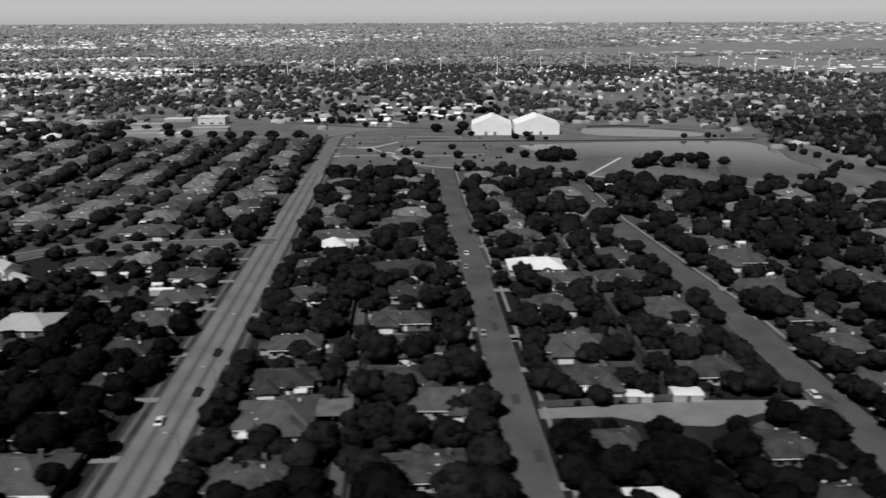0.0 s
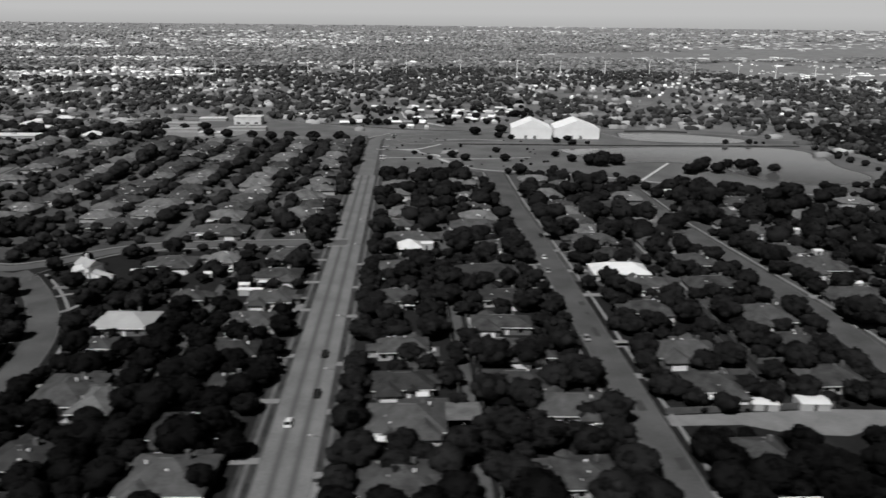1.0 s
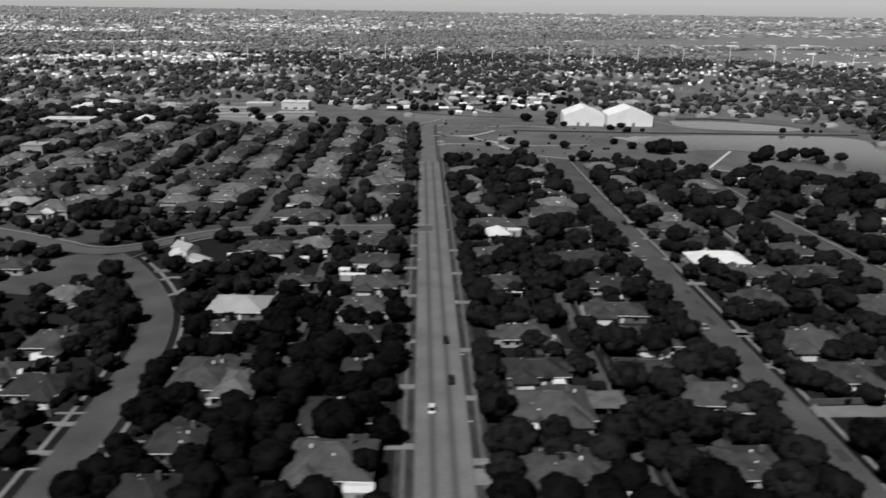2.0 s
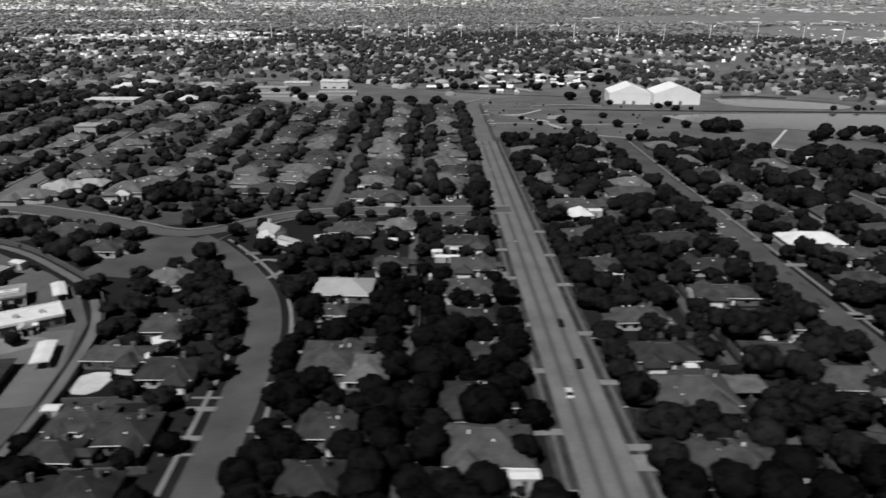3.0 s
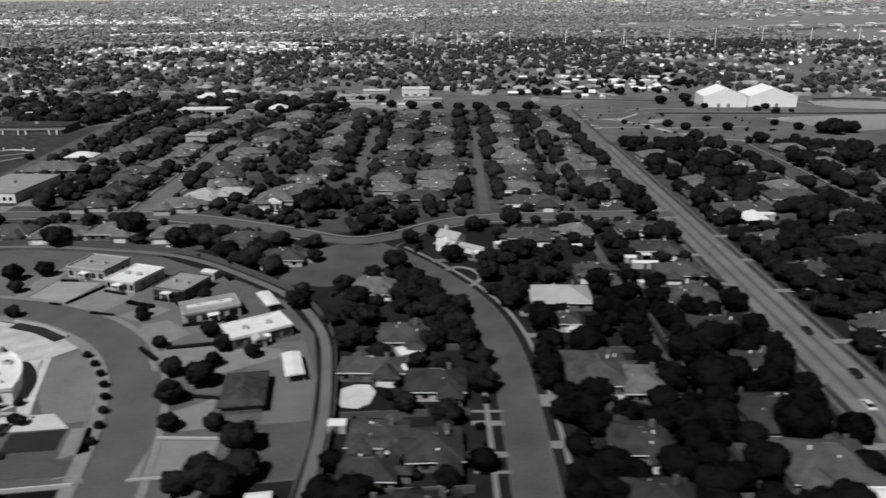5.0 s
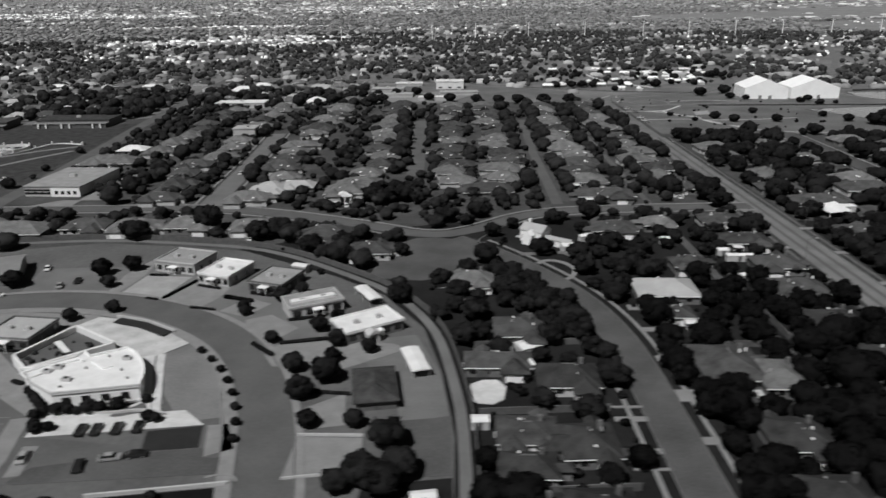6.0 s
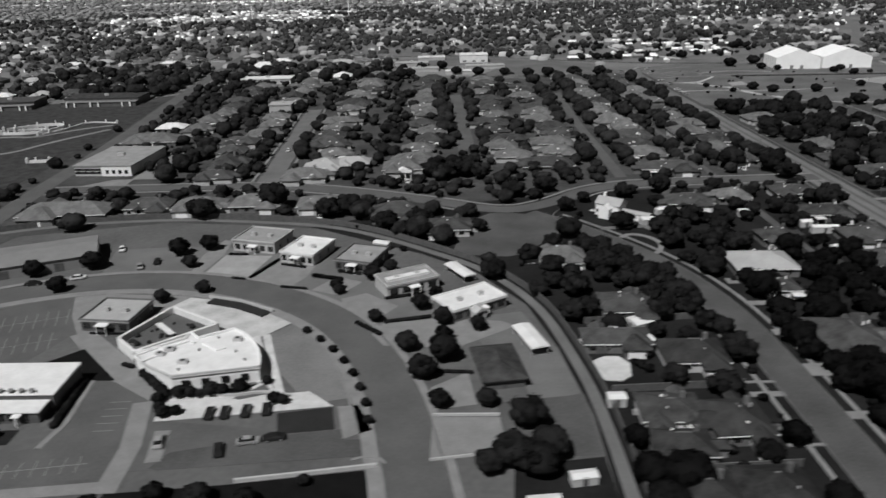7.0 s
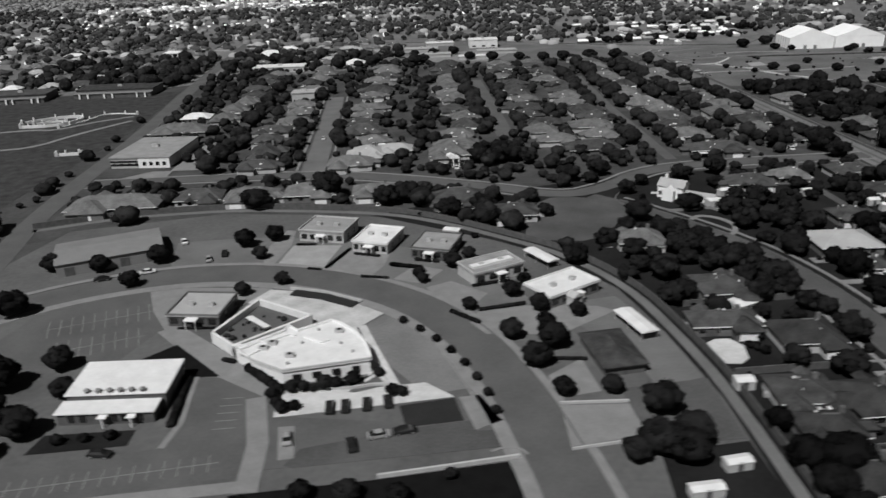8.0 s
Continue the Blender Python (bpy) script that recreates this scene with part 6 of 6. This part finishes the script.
def cell_free(x, y, r, k):
    cx, cy = int(x // 16), int(y // 16)
    for i in (-1, 0, 1):
        for j in (-1, 0, 1):
            for a, b, c in cell.get((cx + i, cy + j), ()):
                if (x - a) ** 2 + (y - b) ** 2 < (k * (r + c)) ** 2:
                    return False
    return True


def cell_add(x, y, r):
    cell.setdefault((int(x // 16), int(y // 16)), []).append((x, y, r))


for p in placed:
    cell_add(*p)
# rows of street trees lining the north-western streets and alleys
line_rng = random.Random(41)
for x0, x1, ya, yb, gap, big in ((-92, -88, 356, 610, 8.5, 5.0), (-75, -69, 356, 620, 8.0, 5.4), (-157, -160, 398, 560, 9.0, 5.2), (-138, -141, 398, 560, 9.5, 5.0), (-50, -47, 352, 600, 10.0, 5.2), (-36, -36, 352, 610, 10.0, 5.0), (-189, -187, 372, 560, 12.0, 4.0), (-250, -252, 350, 520, 11.0, 4.6), (-229, -232, 372, 520, 12.0, 4.4), (-12, -12, 350, 620, 8.5, 5.2), (-280, -284, 345, 600, 9.0, 4.8), (-118, -116, 350, 600, 13.0, 4.2)):
    y = ya
    while y < yb:
        u = (y - ya) / (yb - ya)
        x, r = x0 + u * (x1 - x0) + line_rng.uniform(-2, 2), big * line_rng.uniform(0.6, 1.2)
        if line_rng.random() > (0.24 if big > 4.9 else 0.45) and not any(inside(x, y, p) for p in OPEN) and cell_free(x, y, r, 0.5):
            mid.append((x, y, r))
            cell_add(x, y, r)
        y += gap * line_rng.uniform(0.75, 1.3)
while len(mid) < 2350 and tries < 90000:
    tries += 1
    y = tree_rng.uniform(95, 720)
    x = tree_rng.uniform(-330 - 0.25 * y, 250 + 0.6 * y)
    if y < 312 and -135 < x < 235 or y > 640 and -60 < x < 400:
        continue
    r = tree_rng.choice((tree_rng.uniform(2.6, 4.2), tree_rng.uniform(4.0, 6.8)))
    if 300 < y < 640 and -345 < x < 0:
        r = tree_rng.uniform(1.6, 4.2)
    if tree_rng.random() > cover(x, y):
        continue
    if x < -355 and y < 580 and tree_rng.random() < 0.8:
        continue
    if not cell_free(x, y, r, 0.66 if x < 5 else 0.64) or blocked(x, y, r, 0.12):
        continue
    mid.append((x, y, r))
    cell_add(x, y, r)
wood("yard_trees_near", [p for p in yard[300 - base_count:] if not shaded_yards(p[0], p[1])], 12, 170, LEAF, "dark leafy trees crowding the back yards", seed=60)
wood("live_oaks", [p for p in yard[300 - base_count:] if shaded_yards(p[0], p[1])], 12, 170, LEAF_SHADED, "trees with darkened foliage crowding the back yards", seed=62)
bank_rng = random.Random(6)
for xa, ya, xb, yb, n in ((358, 480, 360, 600, 16), (262, 446, 330, 452, 12), (330, 455, 352, 480, 6), (120, 500, 176, 478, 6), (150, 616, 340, 624, 7)):
    for i in range(n):
        u = bank_rng.random()
        mid.append((xa + u * (xb - xa) + bank_rng.uniform(-3, 3), ya + u * (yb - ya) + bank_rng.uniform(-3, 3), bank_rng.uniform(1.6, 3.6)))
for i in range(90):
    mid.append((bank_rng.uniform(-40, 165), bank_rng.uniform(742, 900), bank_rng.uniform(1.8, 4.4)))
shrubs, tries = [], 0
while len(shrubs) < 620 and tries < 20000:
    tries += 1
    x0, y0, x1, y1 = FOOT[tree_rng.randrange(len(FOOT))]
    x, y, r = tree_rng.uniform(x0 - 5, x1 + 5), tree_rng.uniform(y0 - 6, y1 + 4), tree_rng.uniform(0.6, 1.6)
    if y > 420 or x0 < x < x1 and y0 < y < y1 or near_road(x, y, r + 0.3) or any(a < x < c and b < y < d for a, b, c, d in FOOT) or any(inside(x, y, p) for p in OPEN[:6]):
        continue
    shrubs.append((x, y, r))
park_rng = random.Random(8)
while len(shrubs) < 660:
    x, y = park_rng.uniform(12, 130), park_rng.uniform(505, 655)
    shrubs.append((x, y, park_rng.uniform(0.7, 1.7)))
wood("garden_shrubs", shrubs, 4, 16, LEAF, "dark clipped shrubs beside the houses", flat=0.8, seed=77)
# These crowns wear the haze-lightened leaf tones.
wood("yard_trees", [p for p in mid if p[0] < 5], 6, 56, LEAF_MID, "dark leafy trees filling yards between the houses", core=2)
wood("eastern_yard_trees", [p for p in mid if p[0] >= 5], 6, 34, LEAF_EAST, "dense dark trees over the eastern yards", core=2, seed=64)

# the far town: tree cover with small roofs between, out to the horizon
far_rng = np.random.RandomState(4)
far, roofs, whites = [], [], []


def sector(lo, hi):
    d = math.sqrt(far_rng.uniform(lo * lo, hi * hi))
    a = far_rng.uniform(-46, 44)
    return -60 + d * math.sin(radians(a)), 20 + d * math.cos(radians(a))


EAST_FIELDS = [(960, 1480, 260, 130), (1100, 1700, 420, 420), (900, 2400, 500, 260), (1700, 2700, 700, 420)]
TOWN = [(-560, 1420, 260, 90), (-480, 1580, 170, 60), (-700, 2050, 300, 110), (-520, 3150, 330, 200), (-1500, 2700, 500, 160)]


def in_ellipse(x, y, shapes):
    return any(((x - a) / c) ** 2 + ((y - b) / d) ** 2 < 1 for a, b, c, d in shapes)


def open_town(x, y, size=170.0):
    """Where the far tree cover thins out and roofs show."""
    return noise.noise(Vector((x / size, y / size, 3.7))) + 0.5 * noise.noise(Vector((x / size * 2.7, y / size * 2.7, 8.1)))


def belts(x, y):
    """Long belts of open and built land across the far distance."""
    return noise.noise(Vector((x / 1100, y / 260, 5.3))) + 0.45 * noise.noise(Vector((x / 320, y / 110, 1.9)))


while len(far) < 6900:
    x, y = sector(690, 1700)
    thin = open_town(x, y)
    if thin > 0.22 and far_rng.random() < 0.8:
        if far_rng.random() < 0.2 and not near_road(x, y, 6) and not in_ellipse(x, y, EAST_FIELDS) and y > 830:
            roofs.append((x, y, far_rng.uniform(6, 10), far_rng.uniform(5, 8), 3.4))
        continue
    if in_ellipse(x, y, EAST_FIELDS) or in_ellipse(x, y, TOWN) or inside(x, y, BALL_FIELD) or (-215 < x < -5 and 625 < y < 700) or near_road(x, y, 2) or (-45 < x < 170 and 710 < y < 915 and far_rng.random() < 0.8) or any(x0 - 3 < x < x1 + 3 and y0 - 6 < y < y1 for x0, y0, x1, y1 in FOOT[-130:]) or (100 < x < 200 and y < 690) or (0 < x < 345 and y < 722):
        continue
    far.append((x, y, far_rng.uniform(2.4, 5.8)))
    if far_rng.random() < 0.24:
        roofs.append((x + far_rng.uniform(-10, 10), y - 8, far_rng.uniform(7, 14), far_rng.uniform(6, 10), 3.8))
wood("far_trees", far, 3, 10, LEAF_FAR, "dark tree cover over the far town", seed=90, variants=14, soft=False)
# Three bands of woods, each paler: haze painted in by distance.
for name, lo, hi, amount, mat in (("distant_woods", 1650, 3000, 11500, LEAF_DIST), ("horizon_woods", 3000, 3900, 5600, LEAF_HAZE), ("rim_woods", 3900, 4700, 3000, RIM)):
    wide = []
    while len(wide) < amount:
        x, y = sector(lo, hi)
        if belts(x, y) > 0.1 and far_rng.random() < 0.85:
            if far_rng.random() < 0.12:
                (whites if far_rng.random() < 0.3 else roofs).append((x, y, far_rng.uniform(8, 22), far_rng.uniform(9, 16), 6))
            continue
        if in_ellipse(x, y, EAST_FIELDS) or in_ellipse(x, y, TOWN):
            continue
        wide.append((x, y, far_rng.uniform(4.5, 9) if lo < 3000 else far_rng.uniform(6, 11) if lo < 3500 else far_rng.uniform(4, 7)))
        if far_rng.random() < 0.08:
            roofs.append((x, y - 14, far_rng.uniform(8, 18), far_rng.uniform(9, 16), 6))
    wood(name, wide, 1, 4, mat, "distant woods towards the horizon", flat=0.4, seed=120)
for a, b, c, d in TOWN:
    for _ in range(int(c * d / 200)):
        t, q = far_rng.uniform(0, math.tau), math.sqrt(far_rng.random())
        whites.append((a + c * q * math.cos(t), b + d * q * math.sin(t), far_rng.uniform(4, 13), far_rng.uniform(5, 10), far_rng.uniform(3, 7)))
pales = []
while len(pales) < 1300:
    x, y = sector(2400, 4700)
    if belts(x, y) < 0.12 and far_rng.random() < 0.93:
        continue
    pales.append((x, y, far_rng.uniform(8, 32), far_rng.uniform(10, 20), far_rng.uniform(4, 9)))
# Small white blocks give far glints as plain colour.
spots = 0
while spots < 1700:
    x, y = sector(860, 2700)
    if (open_town(x, y) if y < 1700 else belts(x, y)) < 0.1 and far_rng.random() < 0.85:
        continue
    spots += 1
    whites.append((x, y, far_rng.uniform(2.2, 5.5), far_rng.uniform(3, 6), far_rng.uniform(3, 5.5)))
for _ in range(24):
    whites.append((far_rng.uniform(800, 1200), far_rng.uniform(1500, 1640), far_rng.uniform(6, 22), far_rng.uniform(6, 10), 4))


def roof_field(name, places, mat, label, top=1.0):
    """Far buildings, each a walled block under a hip roof, joined into one mesh."""
    bv = np.array([(-.5, -.5, 0), (.5, -.5, 0), (.5, .5, 0), (-.5, .5, 0), (-.5, -.5, .62), (.5, -.5, .62), (.5, .5, .62), (-.5, .5, .62), (-.22, 0, top), (.22, 0, top)])
    bt = np.array([(0, 1, 5), (0, 5, 4), (1, 2, 6), (1, 6, 5), (2, 3, 7), (2, 7, 6), (3, 0, 4), (3, 4, 7), (4, 5, 9), (4, 9, 8), (5, 6, 9), (6, 7, 8), (6, 8, 9), (7, 4, 8)])
    V, T = [], []
    for i, (x, y, w, d, h) in enumerate(places):
        V.append(bv * np.array([w, d, h]) + np.array([x, y, float(rise_of(x, y))]))
        T.append(bt + 10 * i)
    return tagged(new(name, big_mesh(name, np.vstack(V), np.vstack(T), mat)), label, "houses", kind="stuff")


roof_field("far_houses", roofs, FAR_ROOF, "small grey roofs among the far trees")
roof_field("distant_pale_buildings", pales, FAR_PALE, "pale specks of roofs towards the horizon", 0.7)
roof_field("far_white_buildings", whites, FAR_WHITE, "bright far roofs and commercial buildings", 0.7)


def far_field(x, y, a, b, mat, label, lift=0.8):
    pts = [(x + a * math.cos(i * math.tau / 24) * (1 + 0.12 * math.sin(3 * i)), y + b * math.sin(i * math.tau / 24)) for i in range(24)]
    s = Shape().poly([(px, py, float(rise_of(px, py)) + lift) for px, py in pts])
    k = [(px, py, -1.0) for px, py in pts]
    for i in range(24):
        s.poly([k[i], k[(i + 1) % 24], (*pts[(i + 1) % 24], float(rise_of(*pts[(i + 1) % 24])) + lift), (*pts[i], float(rise_of(*pts[i])) + lift)])
    structure("far_field", s, mat, label)


for k, e in enumerate(EAST_FIELDS):
    far_field(*e, FIELD, "open dry grassland beyond the houses", 0.6 + 0.5 * k)
for k, e in enumerate(TOWN[:4]):
    far_field(*e, DIRT, "pale paved commercial ground", 0.7 + 0.5 * k)
